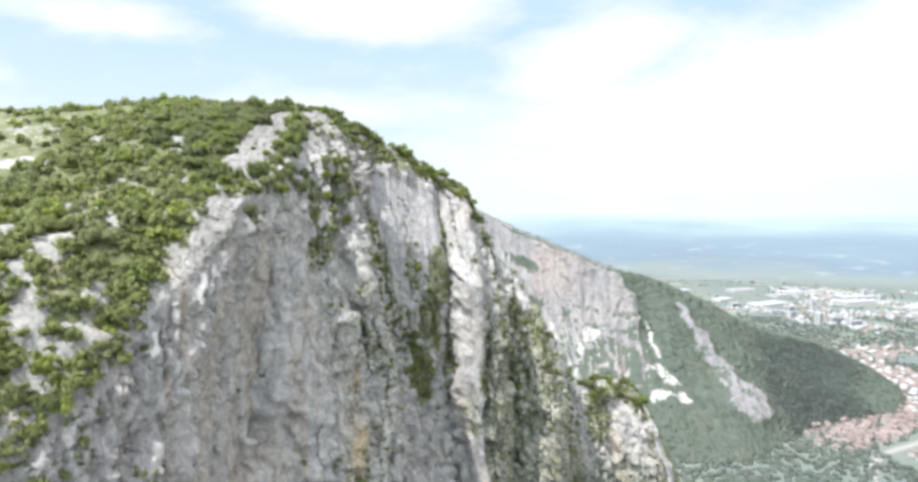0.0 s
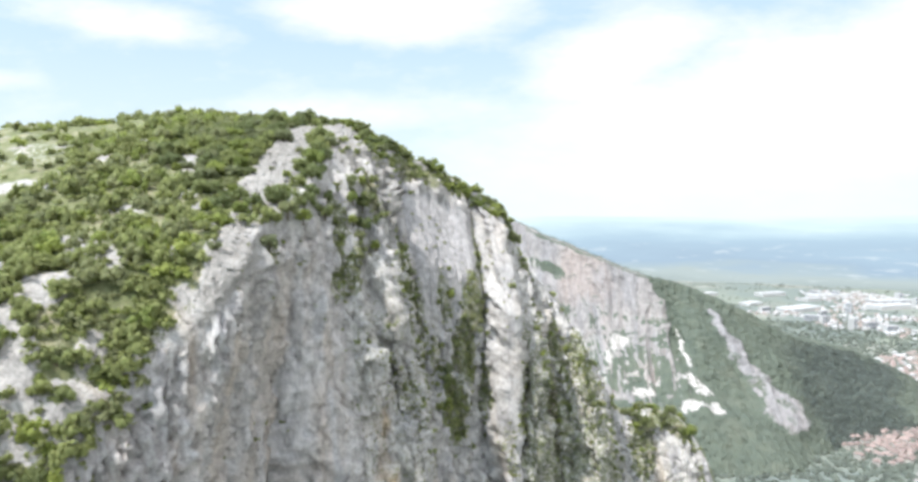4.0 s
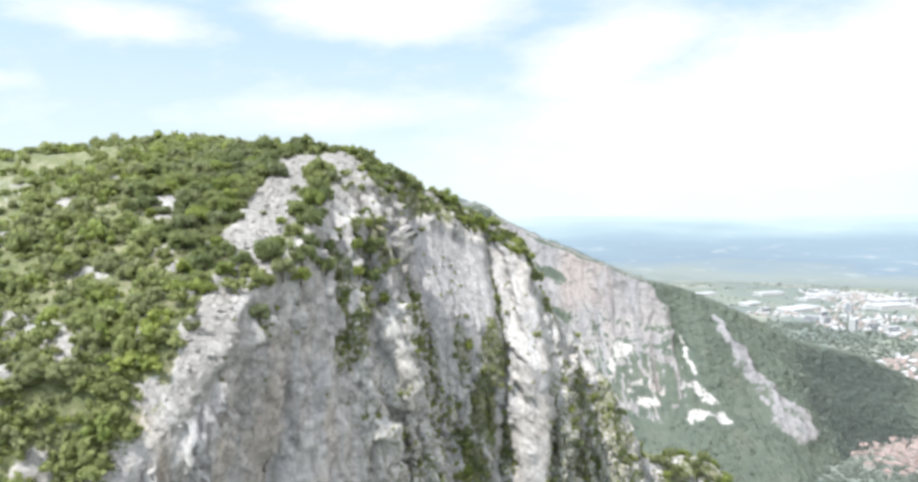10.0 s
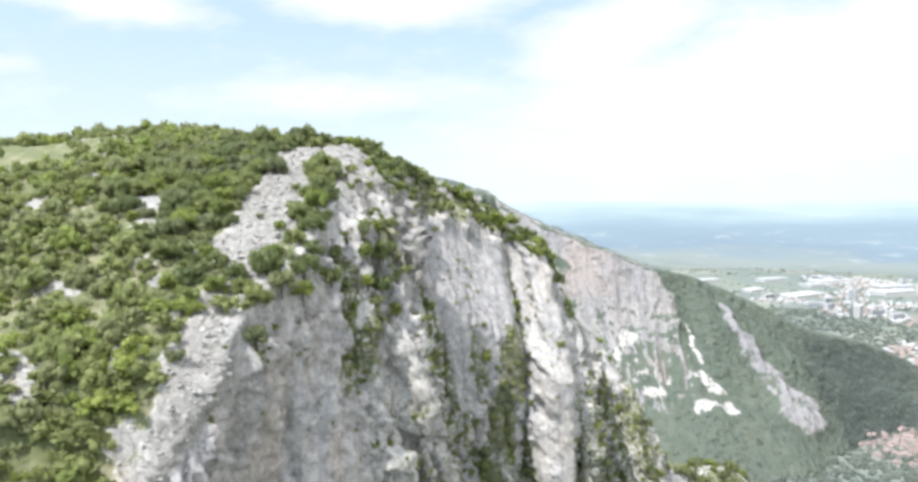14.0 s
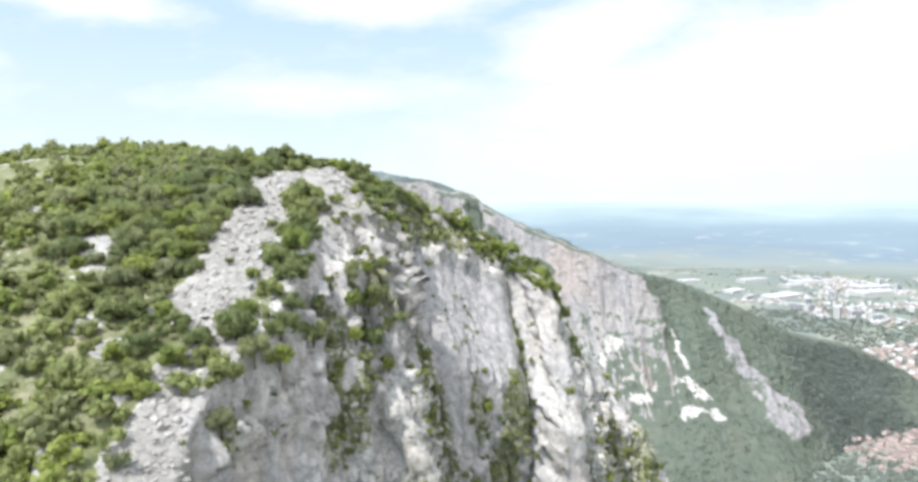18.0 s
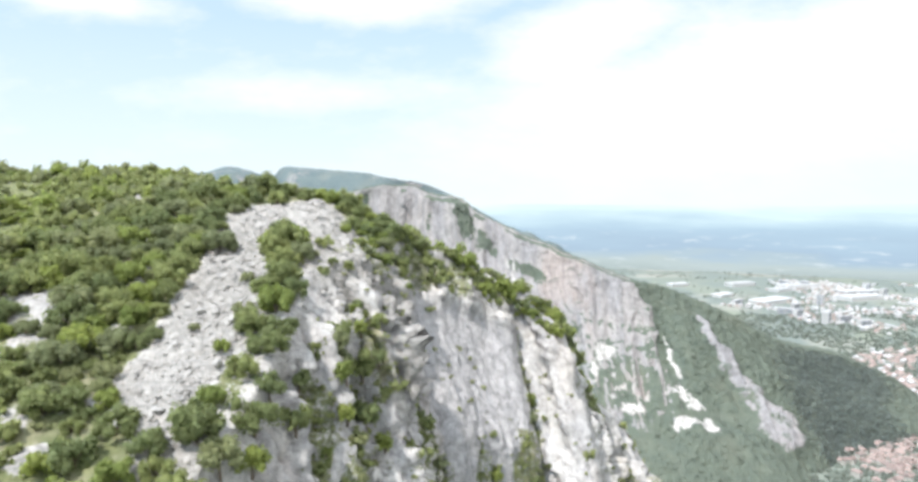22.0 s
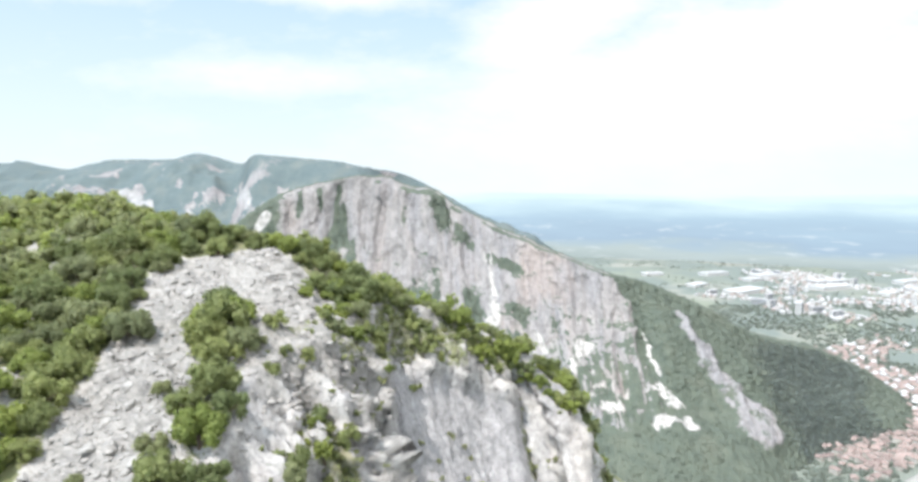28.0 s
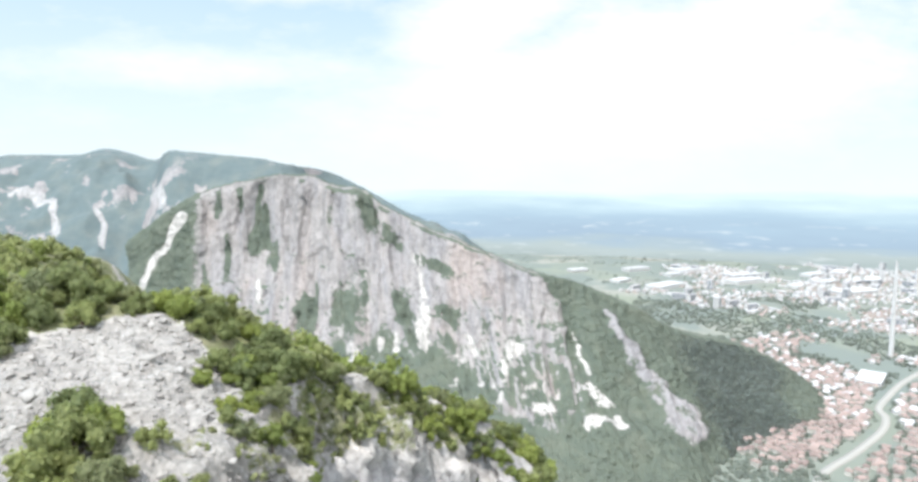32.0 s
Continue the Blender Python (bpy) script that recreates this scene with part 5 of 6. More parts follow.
MAIN += [(-72, 127, 2.6, 0), (-74.5, 130, 2.7, 3), (-76, 118, 2.6, 7), (-72.5, 120, 2.4, 1), (-79, 115, 2.5, 0), (-76, 112, 2.2, 8), (-82, 111, 2.6, 6), (-52, 235.5, 2.1, 5), (-47, 235, 2.1, 8), (-57, 235, 2.3, 0), (-42.5, 234, 2.2, 3), (-61.5, 232, 2.4, 1), (-49.5, 236.5, 2.3, 4), (-144, 245, 1.3, 3), (-139, 246, 1.1, 2), (-134, 245, 1.4, 0)]
# a belt of scrub along the crest
CREST = []


def on_grid(u, s):
    """The ground at u along the edge and s metres down the face (behind the edge where s < 0)."""
    i = int(np.argmin(np.abs(MT["u"][:, 0] - u)))
    return MT["P"][i, int(np.argmin(np.abs(MT["side"][i] - s)))]


for s_ in np.linspace(12.7, 17.7, 118):
    if vnoise(np.array([(s_ * 2.3, 0.5, 0.5)]), 501)[0] < -0.45:
        continue
    CREST.append((on_grid(s_, rng.normal() * 1.9 + (0.2 if s_ > 14.3 else -2.5)), rng.uniform(1.0, 2.4), int(rng.choice((0, 3, 4, 4, 7, 8, 8, 2)))))
for _ in range(80):
    s_, q_ = rng.uniform(11.2, 14.6), rng.uniform(-7, 10)
    if vnoise(np.array([(s_ * 3.1, q_ * 0.16, 0.5)]), 503)[0] > 0.0:
        CREST.append((on_grid(s_, q_), rng.uniform(0.8, 2.0), int(rng.choice((0, 2, 4, 6, 8, 8)))))
for _ in range(46):
    CREST.append((on_grid(rng.uniform(21.2, 24.3), rng.uniform(-6, 7)), rng.uniform(1.3, 2.8), int(rng.choice((0, 3, 4, 7, 8, 2)))))
spots, _ = scatter(MT, tree_weight(), 2650, 2.1, rng)
near = np.hypot(spots[:, 0] + 52, spots[:, 1] - 205)
order = np.argsort(near)
main_xy = np.array([(a, b) for a, b, _, _ in MAIN])
free = [k for k in order if np.min(np.hypot(main_xy[:, 0] - spots[k, 0], main_xy[:, 1] - spots[k, 1])) > 2.6]
for x, y, r, kind in MAIN:
    plant((x, y, ground_at(x, y) - 0.25 * r), r, kind, rng.uniform(0, 6.28), rng.uniform(0.95, 1.2))
for p, r, kind in CREST:
    plant(p - np.array((0, 0, 0.3 * r)), r, kind, rng.uniform(0, 6.28), rng.uniform(0.85, 1.15))
KIND_ODDS = [0.15, 0.14, 0.13, 0.13, 0.07, 0.12, 0.12, 0.10, 0.04]
for k in free[:150]:
    r = 1.4 + 2.1 * rng.uniform() ** 1.3
    plant(spots[k] - (0, 0, 0.25 * r), r, int(rng.choice(9, p=KIND_ODDS)), rng.uniform(0, 6.28), rng.uniform(0.85, 1.2))
rest = free[150:]
c_ = cells(MT, 1)[0]
fill, _ = scatter(MT, tree_weight() * (c_[..., 0] > -100) * (c_[..., 0] < -58) * (c_[..., 1] > 96) * (c_[..., 1] < 152), 230, 1.9, rng)
spots = np.concatenate((spots, fill))
rest = rest + list(range(len(spots) - len(fill), len(spots)))
half = len(rest) // 2
rr = 1.2 + 2.6 * rng.uniform(size=len(rest)) ** 1.2
pl = spots[rest] - np.c_[rr * 0, rr * 0, rr * 0.25]
sel = rng.uniform(size=len(rest))
for lo, hi, mat_, lab in ((0, 0.62, M_leaf, "dark green oak scrub covering the plateau"), (0.62, 0.84, M_leaf_grey, "grey-green scrub between the oaks on the plateau"), (0.84, 1.0, M_leaf_bright, "bright green scrub between the oaks on the plateau")):
    m = (sel >= lo) & (sel < hi)
    joined("scrub_woodland", LITE, pl[m], rr[m], rng, mat_, lab, "shrubs")
for e in TREE_KINDS:
    for c in list(e.children):
        bpy.data.objects.remove(c)
    bpy.data.objects.remove(e)


# shrubs that hang on the face
def face_weight():
    sd, u = MT["side"][:-1, :-1], MT["u"][:-1, :-1]
    v = MT["veg"][:-1, :-1]
    c = cells(MT, 1)[0].reshape(-1, 3)
    green = hang_at(u.ravel(), sd.ravel(), c).reshape(v.shape)
    odd = sstep(fbm(c * 0.075, 3, 505), 0.0, 0.5).reshape(v.shape) * table(u, [(4, 0.3), (5.6, 0.02), (9.2, 0.03), (9.8, 0.16), (12.6, 0.14), (13, 0.04), (15.2, 0.05), (16.8, 0.05), (17.4, 0.2), (24, 0.25)])
    return (sd > -2.5) * (sd < 100) * (u > 4) * (u < 24.8) * np.maximum(green ** 2, odd)


def shrub_kind(k):
    e = new("cliff_shrub")
    v, f = crown_arrays(rng, 7, 30, 0.15, 0.75, 0.6)
    part("foliage", raw_mesh("foliage", v, f, (M_leaf, M_leaf_bright, M_leaf_grey)[k]), e)
    part("stem", TRUNKS[k], e)
    return tagged(e, ("dark green shrub rooted in the limestone face", "bright green shrub rooted in the limestone face", "dry grey-green shrub rooted in the limestone face")[k], "shrub", "shrubs on the face")


SHRUBS = [shrub_kind(k) for k in range(3)]
fs_, _ = scatter(MT, face_weight(), 5000, 0.8, rng)
big = [(-38, 206, 17), (-39, 208, 12), (-37, 199, 4), (-34, 205, 4), (-36, 194, 1), (-33, 200, -2), (-30, 209, 0), (-28, 212, -4), (-31, 206, -6), (-39.5, 203, 14), (-41, 196.5, 13), (-36, 203, 8), (-38, 192, 5), (-35, 196, 3), (-42.5, 190, 9), (-43, 184, 6), (-38.5, 197.5, 11), (-37, 201, 10), (-39.5, 194, 9), (-36.5, 198.5, 7), (-40.5, 199.5, 14), (-12, 214, -42), (-10, 216, -39), (-14, 217, -45), (-9, 213, -47), (-12.5, 216, -51), (-6, 250.5, 9), (-9, 252, 11), (-12, 252, 13), (-16, 250, 15), (-20, 248, 17.5)]
gp = MT["P"].reshape(-1, 3)
for p in big:
    q = gp[np.argmin(((gp - np.array(p)) ** 2).sum(1))]
    ob = copy_thing(SHRUBS[int(rng.integers(3))], Matrix.Identity(4))
    r = rng.uniform(1.9, 2.9)
    ob.matrix_basis = Matrix.LocRotScale(Vector(q - (0, 0, 0.3)), Euler((0, 0, rng.uniform(0, 6.28))), Vector((r, r, r * 1.1)))
for p in fs_[:268]:
    ob = copy_thing(SHRUBS[int(rng.choice(3, p=(0.5, 0.25, 0.25)))], Matrix.Identity(4))
    r = rng.uniform(0.8, 2.1)
    ob.matrix_basis = Matrix.LocRotScale(Vector(p - (0, 0, 0.3 * r)), Euler((0, 0, rng.uniform(0, 6.28))), Vector((r, r, r * rng.uniform(0.9, 1.4))))
rest = fs_[268:]
joined("cliff_scrub", TINY, rest[::2] - (0, 0, 0.2), 0.45 + 1.5 * rng.uniform(size=len(rest[::2])) ** 1.6, rng, M_leaf, "green scrub in the cracks of the limestone face", "shrubs")
joined("cliff_grass", TINY, rest[1::2] - (0, 0, 0.2), rng.uniform(0.4, 1.1, len(rest[1::2])), rng, M_leaf_grey, "dry grass tufts on ledges of the face", "grass")
for e in SHRUBS:
    for c in list(e.children):
        bpy.data.objects.remove(c)
    bpy.data.objects.remove(e)


# loose limestone on the bare strip
def boulder_mesh(k):
    v, f = ICO2
    g = np.random.default_rng(70 + k)
    w = v.copy()
    for _ in range(11):
        d = g.normal(size=3); d /= np.linalg.norm(d)
        cut = g.uniform(0.38, 0.72)
        s = w @ d
        w = w - np.maximum(0, s - cut)[:, None] * d
    w *= g.uniform(0.75, 1.15, 3) * (1, 1, 0.7)
    w += 0.04 * g.normal(size=w.shape)
    return raw_mesh("boulder", w, f, M_stone)


STONES = [boulder_mesh(k) for k in range(8)]
sd_, c_ = MT["side"][:-1, :-1], cells(MT, 1)[0]
sw = strip_bare(c_[..., 0].ravel(), c_[..., 1].ravel()).reshape(sd_.shape) * (sd_ < 1.5) * (sd_ > -40)
sw = np.maximum(sw, 0.3 * (np.abs(sd_ + 0.5) < 3.5) * (MT["u"][:-1, :-1] > 5.5) * (MT["u"][:-1, :-1] < 16.8))
sw = np.maximum(sw, 0.45 * (sd_ > -4) * (sd_ < 10) * (MT["u"][:-1, :-1] > 10.8) * (MT["u"][:-1, :-1] < 12.7))
sp_, _ = scatter(MT, sw, 4400, 0.36, rng)
for p in sp_[:290]:
    ob = new("boulder", STONES[int(rng.integers(8))])
    r = 0.32 + 0.75 * rng.uniform() ** 2.2
    ob.matrix_basis = Matrix.LocRotScale(Vector(p), Euler((rng.uniform(-0.4, 0.4), rng.uniform(-0.4, 0.4), rng.uniform(0, 6.28))), Vector((r, r * rng.uniform(0.7, 1.2), r)))
    tagged(ob, "weathered white limestone boulder on the bare karst strip", "boulder", "boulders on the strip")
chips = [((ICO1[0] * (1 + 0.4 * rng.uniform(-1, 1, (len(ICO1[0]), 1)))) * (1.3, 0.8, 0.6), ICO1[1]) for k in range(6)]
joined("limestone_rubble", chips, sp_[290:], 0.12 + 0.34 * rng.uniform(size=len(sp_) - 290) ** 2.2, rng, M_stone, "pale limestone rubble on the bare strip", "rubble", (0.5, 0.9))


# ------------------------------------------------------------------ woods on the far slopes
def far_woods():
    v = FM["veg"][:-1, :-1]
    sd, u = FM["side"][:-1, :-1], FM["u"][:-1, :-1]
    c = cells(FM, 1)[0].reshape(-1, 3)
    edge = 0.25 * fbm(c * (0.012, 0.012, 0.012), 3, 143).reshape(v.shape)
    mid = table(sd, [(0, 15.9), (0.7, 15.75), (1.4, 16.2), (2, 16.5)])
    dense = (1 - sstep(np.abs(u - mid) + edge, 0.3, 1.15)) * sstep(sd + edge, -0.1, 0.15)
    w = sstep(v, 0.6, 0.9) * (u > 0.4) * (u < 17.8) * (sd > 0.03)
    p, _ = scatter(FM, w * (1 - 0.8 * dense), 13500, 2.0, rng)
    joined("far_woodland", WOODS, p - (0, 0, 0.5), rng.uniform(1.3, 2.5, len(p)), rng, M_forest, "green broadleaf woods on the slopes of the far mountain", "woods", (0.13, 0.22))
    # larger crowns in the hollow, with blue haze mixed into their colour
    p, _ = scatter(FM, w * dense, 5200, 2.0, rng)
    joined("pine_woodland", WOODS, p - (0, 0, 0.3), rng.uniform(2.0, 3.2, len(p)), rng, M_hollow_leaf, "hazy blue-green woods in a hollow of the far slope", "woods", (0.13, 0.2))


far_woods()


# ------------------------------------------------------------------ the town
ROAD = [(470, 760), (515, 835), (564, 890), (663, 950), (755, 1012), (806, 1062), (830, 1104), (896, 1157), (988, 1223), (1130, 1310), (1320, 1420), (1600, 1560)]
GROUND_Z = FLOOR + 4


def floor_z(x, y):
    return float(GROUND_Z + 2.5 * fbm(np.array([(x * 0.004, y * 0.004, 0.0)]), 3, 301)[0])


def build_road(points, width, label):
    u = np.linspace(0, len(points) - 1, 160)
    p = spline([(a, b, 0) for a, b in points], u)
    t = np.gradient(p, axis=0)
    t /= np.linalg.norm(t, axis=1, keepdims=True)
    nrm = np.c_[-t[:, 1], t[:, 0], 0 * t[:, 0]]
    z = np.array([floor_z(q[0], q[1]) for q in p]) + 1.6
    rows = []
    for s, dz in ((-1, -2.5), (-0.97, 0), (0.97, 0), (1, -2.5)):
        r = p + nrm * (s * width / 2)
        r[:, 2] = z + dz
        rows.append(r)
    g = np.stack(rows, 1)
    me = raw_mesh("road", g.reshape(-1, 3), grid_faces(*g.shape[:2]), M_road)
    tagged(new("road", me), label, "road", kind="structure")
    return p[:, :2]


road_line = build_road(ROAD, 12, "pale winding main road through the town")
build_road([(735, 880), (760, 940), (800, 990), (875, 1040)], 7, "pale side street between the houses")
build_road([(640, 1000), (700, 1045), (770, 1100), (815, 1180)], 7, "narrow pale lane between red roofs")


def gable(name, w, d, h, e, hip):
    """Walls and roof of a house: footprint w x d, eaves at h, ridge e higher. hip: how far the ridge ends stand in."""
    bm = bmesh.new()
    bmesh.ops.create_cube(bm, size=1.0, matrix=Matrix.LocRotScale((0, 0, h / 2 - 1), None, (w, d, h + 2)))
    wall = bm_mesh("wall", bm, M_wall_house)
    o = 0.6
    a, b = w / 2 + o, d / 2 + o
    v = [(-a, -b, h), (a, -b, h), (a, b, h), (-a, b, h), (-a + hip, 0, h + e), (a - hip, 0, h + e), (-a, -b, h - 0.3), (a, -b, h - 0.3), (a, b, h - 0.3), (-a, b, h - 0.3)]
    me = bpy.data.meshes.new("roof")
    me.from_pydata(v, [], [(0, 1, 5, 4), (2, 3, 4, 5), (1, 2, 5), (3, 0, 4), (0, 6, 7, 1), (1, 7, 8, 2), (2, 8, 9, 3), (3, 9, 6, 0), (9, 8, 7, 6)])
    me.materials.append(M_roof_red)
    bm = bmesh.new()
    bmesh.ops.create_cube(bm, size=1.0, matrix=Matrix.LocRotScale((w * 0.2, d * 0.12, h + e * 0.75), None, (0.9, 0.9, e * 0.9 + 1)))
    return wall, me, bm_mesh("chimney", bm, M_wall_house)


HOUSES = [gable("house", 0.76 * w, 0.8 * d, 0.85 * h, 0.85 * e, 0.76 * hip) for w, d, h, e, hip in ((11, 9, 6, 2.6, 3), (13, 10, 7, 3, 0.2), (9, 8, 5, 2.4, 2.5), (15, 10, 8, 3, 3.5), (10, 10, 6.5, 2.8, 4), (17, 11, 7, 3.2, 0.2))]


def box_mesh(name, w, d, h, material, z0=0.0):
    bm = bmesh.new()
    bmesh.ops.create_cube(bm, size=1.0, matrix=Matrix.LocRotScale((0, 0, z0 + h / 2), None, (w, d, h)))
    bmesh.ops.bevel(bm, geom=bm.edges[:], offset=min(0.25, h * 0.2), segments=1, affect="EDGES")
    return bm_mesh(name, bm, material)


def house(kind, x, y, turn):
    e = new("house")
    wall, roof, chim = HOUSES[kind]
    part("wall", wall, e)
    part("chimney", chim, part("roof", roof, e, "red clay tile roof"))
    e.matrix_basis = Matrix.LocRotScale((x, y, floor_z(x, y) + 0.5), Euler((0, 0, turn)), None)
    return tagged(e, "pale rendered house with a red tiled roof in the valley town", "house", "houses of the town")


BLOCKS = []
for w, d, h in ((46, 13, 19), (30, 14, 25), (20, 18, 34), (62, 13, 16)):
    bands = [box_mesh("window_band", w - 2, 0.5, 1.4, M_glass, 1.6 + 2.9 * k) for k in range(int(h // 2.9))]
    BLOCKS.append((box_mesh("wall", w, d, h, M_wall_white, -2 + 2), box_mesh("roof", w + 0.8, d + 0.8, 0.9, M_roof_grey, h), bands, d))


def apartment_block(kind, x, y, turn):
    e = new("apartment_block")
    wall, roof, bands, d = BLOCKS[kind]
    body = part("wall", wall, e)
    part("roof", roof, e)
    for b in bands:
        for s in (-1, 1):
            part("window_band", b, body).location = (0, s * d / 2, 0)
    e.matrix_basis = Matrix.LocRotScale((x, y, floor_z(x, y) - 0.5), Euler((0, 0, turn)), None)
    return tagged(e, "white concrete apartment block with flat roof in the town", "building", "apartment blocks of the town")


HALLS = [(box_mesh("wall", w, d, h, M_wall_white), box_mesh("roof", w + 1.5, d + 1.5, 1.4, M_roof_white, h), [box_mesh("skylight", w * 0.8, 2.2, 1.2, M_roof_grey, h + 1.2) for k in range(3)], d) for w, d, h in ((120, 46, 12), (80, 40, 10), (160, 60, 13))]


def factory_hall(kind, x, y, turn):
    e = new("factory_hall")
    wall, roof, sky_, d = HALLS[kind]
    part("wall", wall, e)
    top = part("roof", roof, e, "bright white sheet roof")
    for k, s in enumerate(sky_):
        part("skylight", s, top).location = (0, (k - 1) * d * 0.28, 0)
    e.matrix_basis = Matrix.LocRotScale((x, y, floor_z(x, y) - 0.5), Euler((0, 0, turn)), None)
    return tagged(e, "long white factory hall at the edge of the town", "building", "factory halls of the plain")


def town_places():
    """Places of houses in the near quarters, and of the wider town."""
    g = np.random.default_rng(12)
    a, wide = [], []
    band = spline([(p, q, 0) for p, q in ((562, 952), (602, 988), (668, 1028), (750, 1075), (825, 1132), (866, 1205), (872, 1292), (832, 1375))], np.linspace(0, 7, 200))
    taken = set()

    def free_at(x, y, gap):
        k = (round(x / gap), round(y / gap))
        if k in taken:
            return False
        taken.add(k)
        return True
    for _ in range(2600):
        c = band[g.integers(200)]
        x, y = c[:2] + g.normal(size=2) * 27
        if np.min(np.hypot(road_line[:, 0] - x, road_line[:, 1] - y)) > 22 and g.uniform() < 0.9 and free_at(x, y, 11.5):
            a.append((x, y))
    for _ in range(3600):
        x, y = g.uniform(590, 1250), g.uniform(840, 1330)
        k = np.argmin(np.hypot(road_line[:, 0] - x, road_line[:, 1] - y))
        if (x - road_line[k, 0]) - (y - road_line[k, 1]) > 16 and np.hypot(x - road_line[k, 0], y - road_line[k, 1]) > 20 and free_at(x, y, 16):
            a.append((x, y))
    # scattered hamlets between the near quarter and the town
    lane = spline([(p, q, 0) for p, q in ((800, 1400), (870, 1480), (945, 1525), (1080, 1600), (1230, 1700))], np.linspace(0, 4, 120))
    for _ in range(700):
        c = lane[g.integers(120)]
        x, y = c[:2] + g.normal(size=2) * 30
        if free_at(x, y, 15):
            a.append((x, y))
    for _ in range(2600):
        x, y = g.uniform(1000, 1700), g.uniform(1240, 1950)
        if x - 0.8 * y > -60 and fbm(np.array([(x * 0.006, y * 0.006, 1.0)]), 3, 403)[0] > -0.15 and np.min(np.hypot(road_line[:, 0] - x, road_line[:, 1] - y)) > 20 and free_at(x, y, 16):
            a.append((x, y))
    pts = np.array([(g.uniform(820, 3000), g.uniform(1330, 3000)) for _ in range(14000)])
    nz = fbm(np.c_[pts * 0.0035, 0 * pts[:, 0]], 4, 401) + 0.9 - np.hypot((pts[:, 0] - 1750) / 950, (pts[:, 1] - 2050) / 700)
    for (x, y), q in zip(pts, nz):
        if q > 0.12 and free_at(x, y, 17):
            wide.append((x, y))
    return a, wide


near_town, wide_town = town_places()
g = np.random.default_rng(21)
near_town.sort(key=lambda q: q[0] + 1.2 * q[1])
for x, y in near_town[:290]:
    house(int(g.integers(6)), x, y, 0.65 + g.normal() * 0.25 + (1.571 if g.uniform() < 0.4 else 0))
halls = [(1538, 2290), (1928, 2392), (1240, 2615), (968, 2487), (1700, 2350), (1420, 2420), (2050, 2240), (1350, 2700), (1800, 2550), (1150, 2760), (900, 2760), (2200, 2450), (1640, 2140), (1060, 2320), (2350, 2650), (925, 1232), (1960, 2600), (1500, 2560)]
for k, (x, y) in enumerate(halls):
    factory_hall(int(g.integers(3)) if y > 1300 else 1, x, y, 0.5 + g.normal() * 0.2)
blocks = [q for q in wide_town if g.uniform() < 0.16][:95]
for x, y in blocks:
    apartment_block(int(g.integers(4)), x, y, 0.5 + g.normal() * 0.2 + (1.571 if g.uniform() < 0.3 else 0))


def joined_houses(name, places, material_wall, material_roof, label):
    vw, fw, vr, fr = [], [], [], []
    for x, y in places:
        w, d, h, e = g.uniform(8, 14), g.uniform(7, 10), g.uniform(4, 8), g.uniform(1.5, 3.2)
        a = 0.6 + g.normal() * 0.3
        z = floor_z(x, y) - 0.5
        rot = np.array(((math.cos(a), -math.sin(a), 0), (math.sin(a), math.cos(a), 0), (0, 0, 1)))
        box = np.array([(sx * w / 2, sy * d / 2, sz) for sz in (0, h) for sx, sy in ((-1, -1), (1, -1), (1, 1), (-1, 1))]) @ rot.T + (x, y, z)
        n0 = 8 * len(vw)
        vw.append(box)
        fw += [(n0, n0 + 1, n0 + 5, n0 + 4), (n0 + 1, n0 + 2, n0 + 6, n0 + 5), (n0 + 2, n0 + 3, n0 + 7, n0 + 6), (n0 + 3, n0, n0 + 4, n0 + 7)]
        top = np.array([(-w / 2 - 0.5, -d / 2 - 0.5, h), (w / 2 + 0.5, -d / 2 - 0.5, h), (w / 2 + 0.5, d / 2 + 0.5, h), (-w / 2 - 0.5, d / 2 + 0.5, h), (-w / 2 + 2, 0, h + e), (w / 2 - 2, 0, h + e)]) @ rot.T + (x, y, z)
        m0 = 6 * len(vr)
        vr.append(top)
        fr += [(m0, m0 + 1, m0 + 5), (m0, m0 + 5, m0 + 4), (m0 + 2, m0 + 3, m0 + 4), (m0 + 2, m0 + 4, m0 + 5), (m0 + 1, m0 + 2, m0 + 5), (m0 + 3, m0, m0 + 4)]
    e = new(name)
    tone = np.repeat(g.uniform(size=len(vw)), 8)
    part("walls", raw_mesh("walls", np.concatenate(vw), np.array(fw), material_wall, False, {"tone": tone}), e)
    part("roofs", raw_mesh("roofs", np.concatenate(vr), np.array(fr), material_roof, False, {"tone": np.repeat(g.uniform(size=len(vr)), 6)}), e)
    tagged(e, label, "houses", kind="stuff")
    for c in e.children:
        c["kind"] = "stuff"


rest_near = near_town[290:]
other = [q for q in wide_town if q not in set(blocks)]
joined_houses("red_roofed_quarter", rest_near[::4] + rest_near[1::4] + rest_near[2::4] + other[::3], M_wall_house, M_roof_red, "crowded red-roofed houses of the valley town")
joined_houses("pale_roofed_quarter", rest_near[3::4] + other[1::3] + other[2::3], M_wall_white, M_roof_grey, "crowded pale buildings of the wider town")


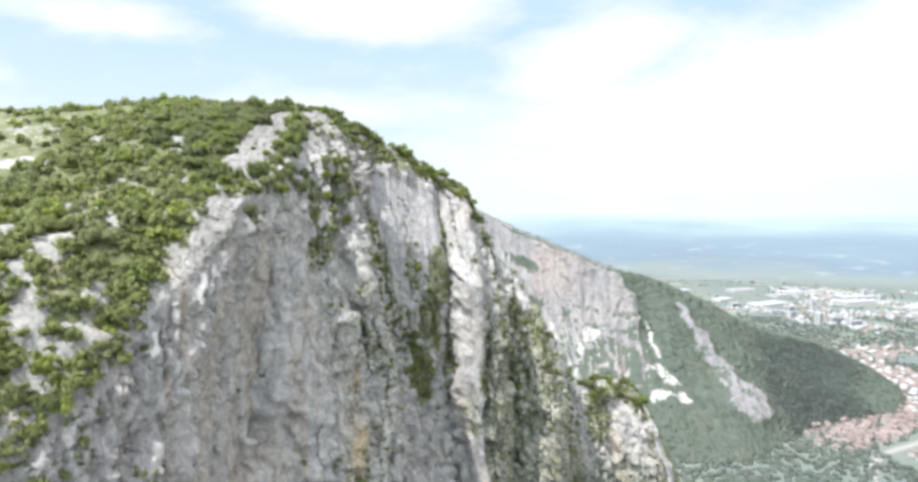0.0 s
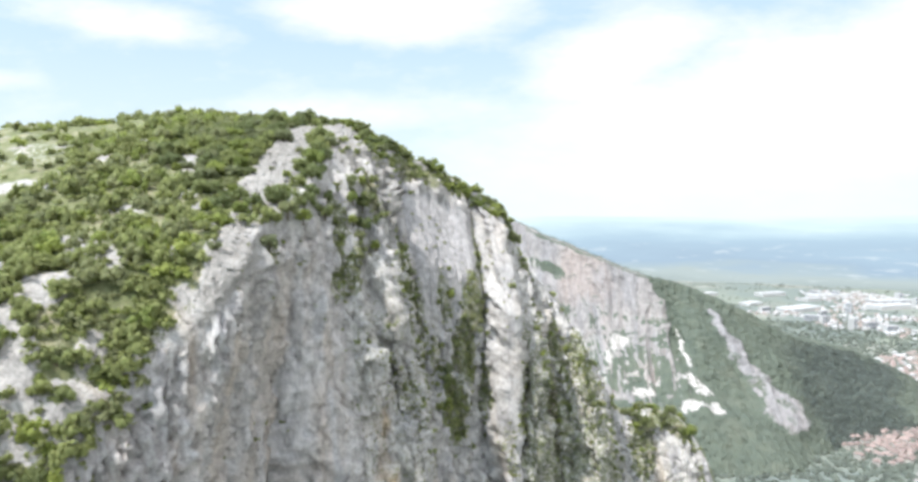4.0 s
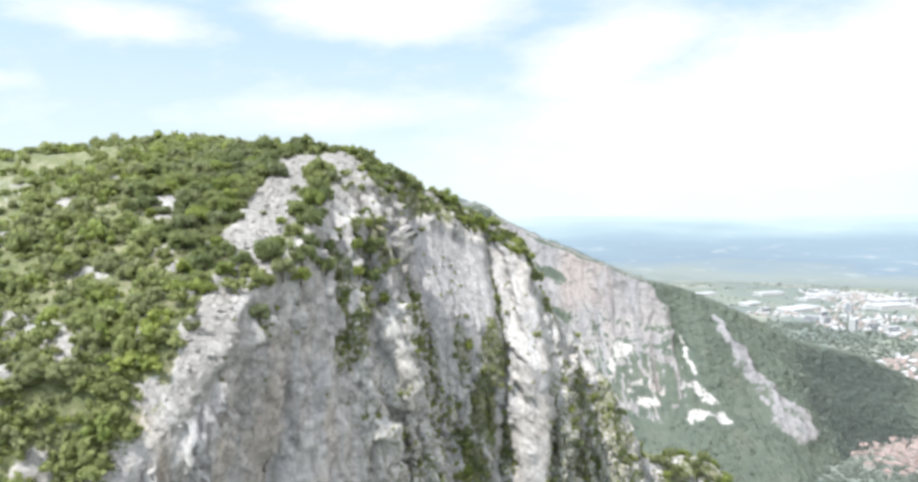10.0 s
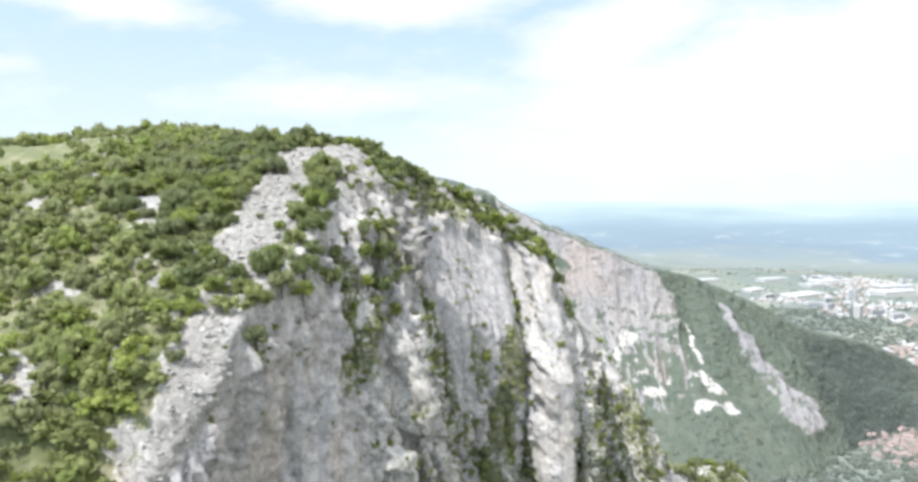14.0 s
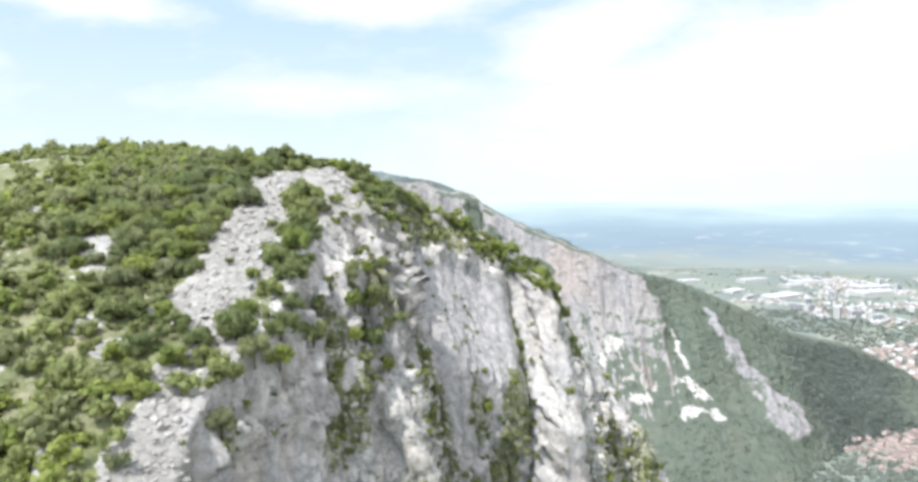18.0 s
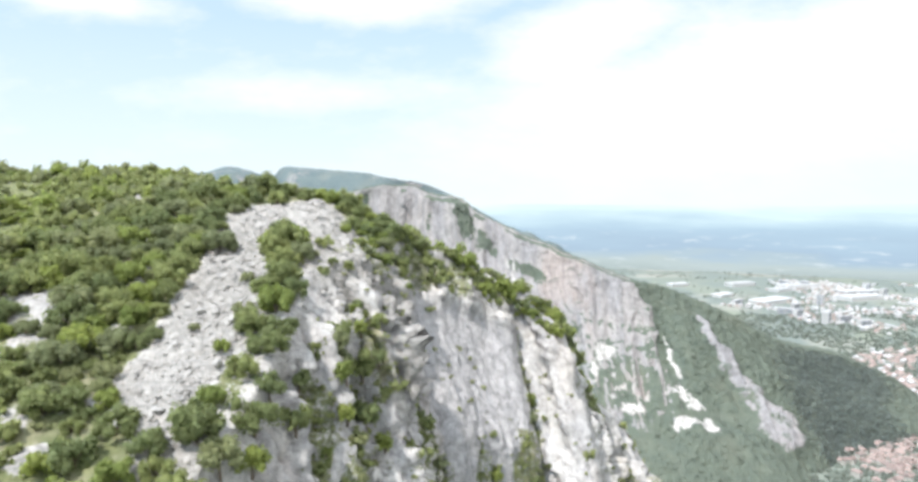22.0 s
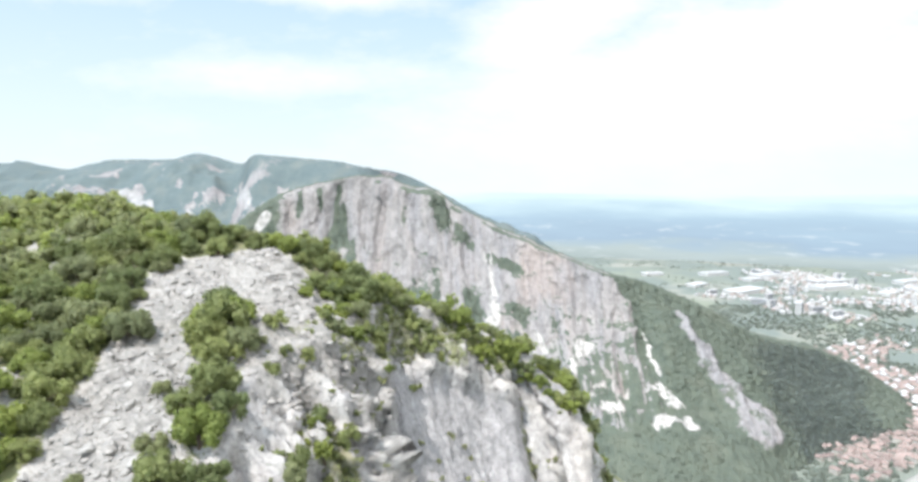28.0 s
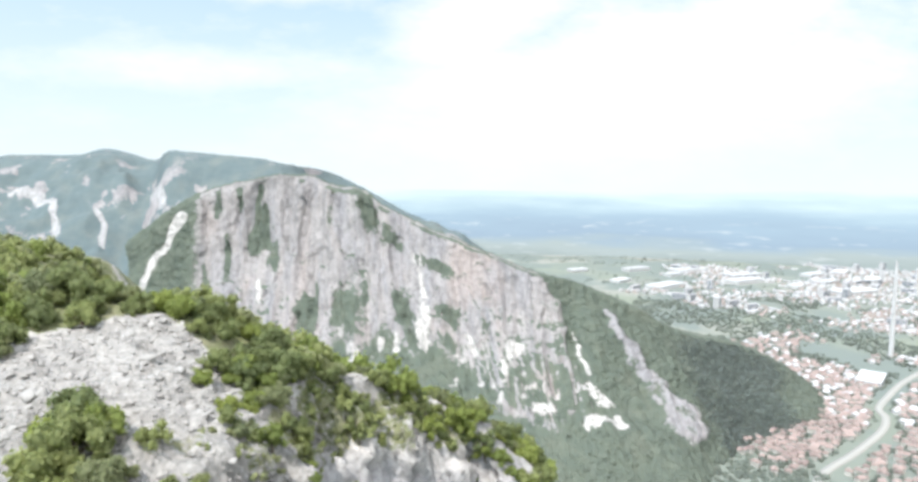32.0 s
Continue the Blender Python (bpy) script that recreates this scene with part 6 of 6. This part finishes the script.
def town_trees():
    pts = []
    for _ in range(14000):
        if g.uniform() < 0.6:
            x, y = g.uniform(620, 1700), g.uniform(1150, 2100)
        else:
            x, y = g.uniform(600, 3000), g.uniform(1300, 3300)
        if fbm(np.array([(x * 0.006, y * 0.006, 3.0)]), 3, 411)[0] > 0.02 and np.min(np.hypot(road_line[:, 0] - x, road_line[:, 1] - y)) > 16:
            pts.append((x, y, floor_z(x, y) + 1.5))
        if len(pts) > 5200:
            break
    for _ in range(1800):
        x, y = g.uniform(120, 560), g.uniform(660, 960)
        pts.append((x, y, floor_z(x, y) + 1.0))
    for k in range(1500):
        a, b = spline([(640, 1240, 0), (700, 1540, 0), (830, 1570, 0), (870, 1470, 0), (915, 1380, 0), (860, 1200, 0)], np.array([g.uniform(0, 5)]))[0][:2] + g.normal(size=2) * 26
        if np.min(np.hypot(road_line[:, 0] - a, road_line[:, 1] - b)) > 16:
            pts.append((a, b, floor_z(a, b) + 1.0))
    for x, y in near_town:
        for _ in range(2):
            a, b = x + g.normal() * 9, y + g.normal() * 9
            if np.min(np.hypot(road_line[:, 0] - a, road_line[:, 1] - b)) > 14:
                pts.append((a, b, floor_z(a, b) + 1.0))
    for x, y in wide_town[::2]:
        a, b = x + g.normal() * 12, y + g.normal() * 12
        pts.append((a, b, floor_z(a, b) + 1.0))
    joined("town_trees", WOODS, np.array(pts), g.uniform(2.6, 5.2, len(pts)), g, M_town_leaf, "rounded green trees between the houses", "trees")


town_trees()


def smokestack(x, y, h):
    e = new("smokestack")
    v, f = [], []
    for k in range(9):
        t = k / 8
        rr = 5.2 - 2.6 * t
        v += [(rr * math.cos(j * math.pi / 8), rr * math.sin(j * math.pi / 8), h * t) for j in range(16)]
    for k in range(8):
        f += [(k * 16 + j, k * 16 + (j + 1) % 16, k * 16 + 16 + (j + 1) % 16, k * 16 + 16 + j) for j in range(16)]
    part("shaft", raw_mesh("shaft", np.array(v), np.array(f), M_wall_white, True), e)
    for t in (0.45, 0.7, 0.97):
        rr = 5.2 - 2.6 * t + 0.8
        ring = [(rr * math.cos(j * math.pi / 8), rr * math.sin(j * math.pi / 8), h * t + dz) for dz in (0, 1.6) for j in range(16)]
        part("platform", raw_mesh("platform", np.array(ring), np.array([(j, (j + 1) % 16, 16 + (j + 1) % 16, 16 + j) for j in range(16)]), M_roof_grey), e)
    e.location = (x, y, floor_z(x, y) - 0.5)
    tagged(e, "tall slender pale smokestack rising from the town", "smokestack")


smokestack(1103, 1385, 205)
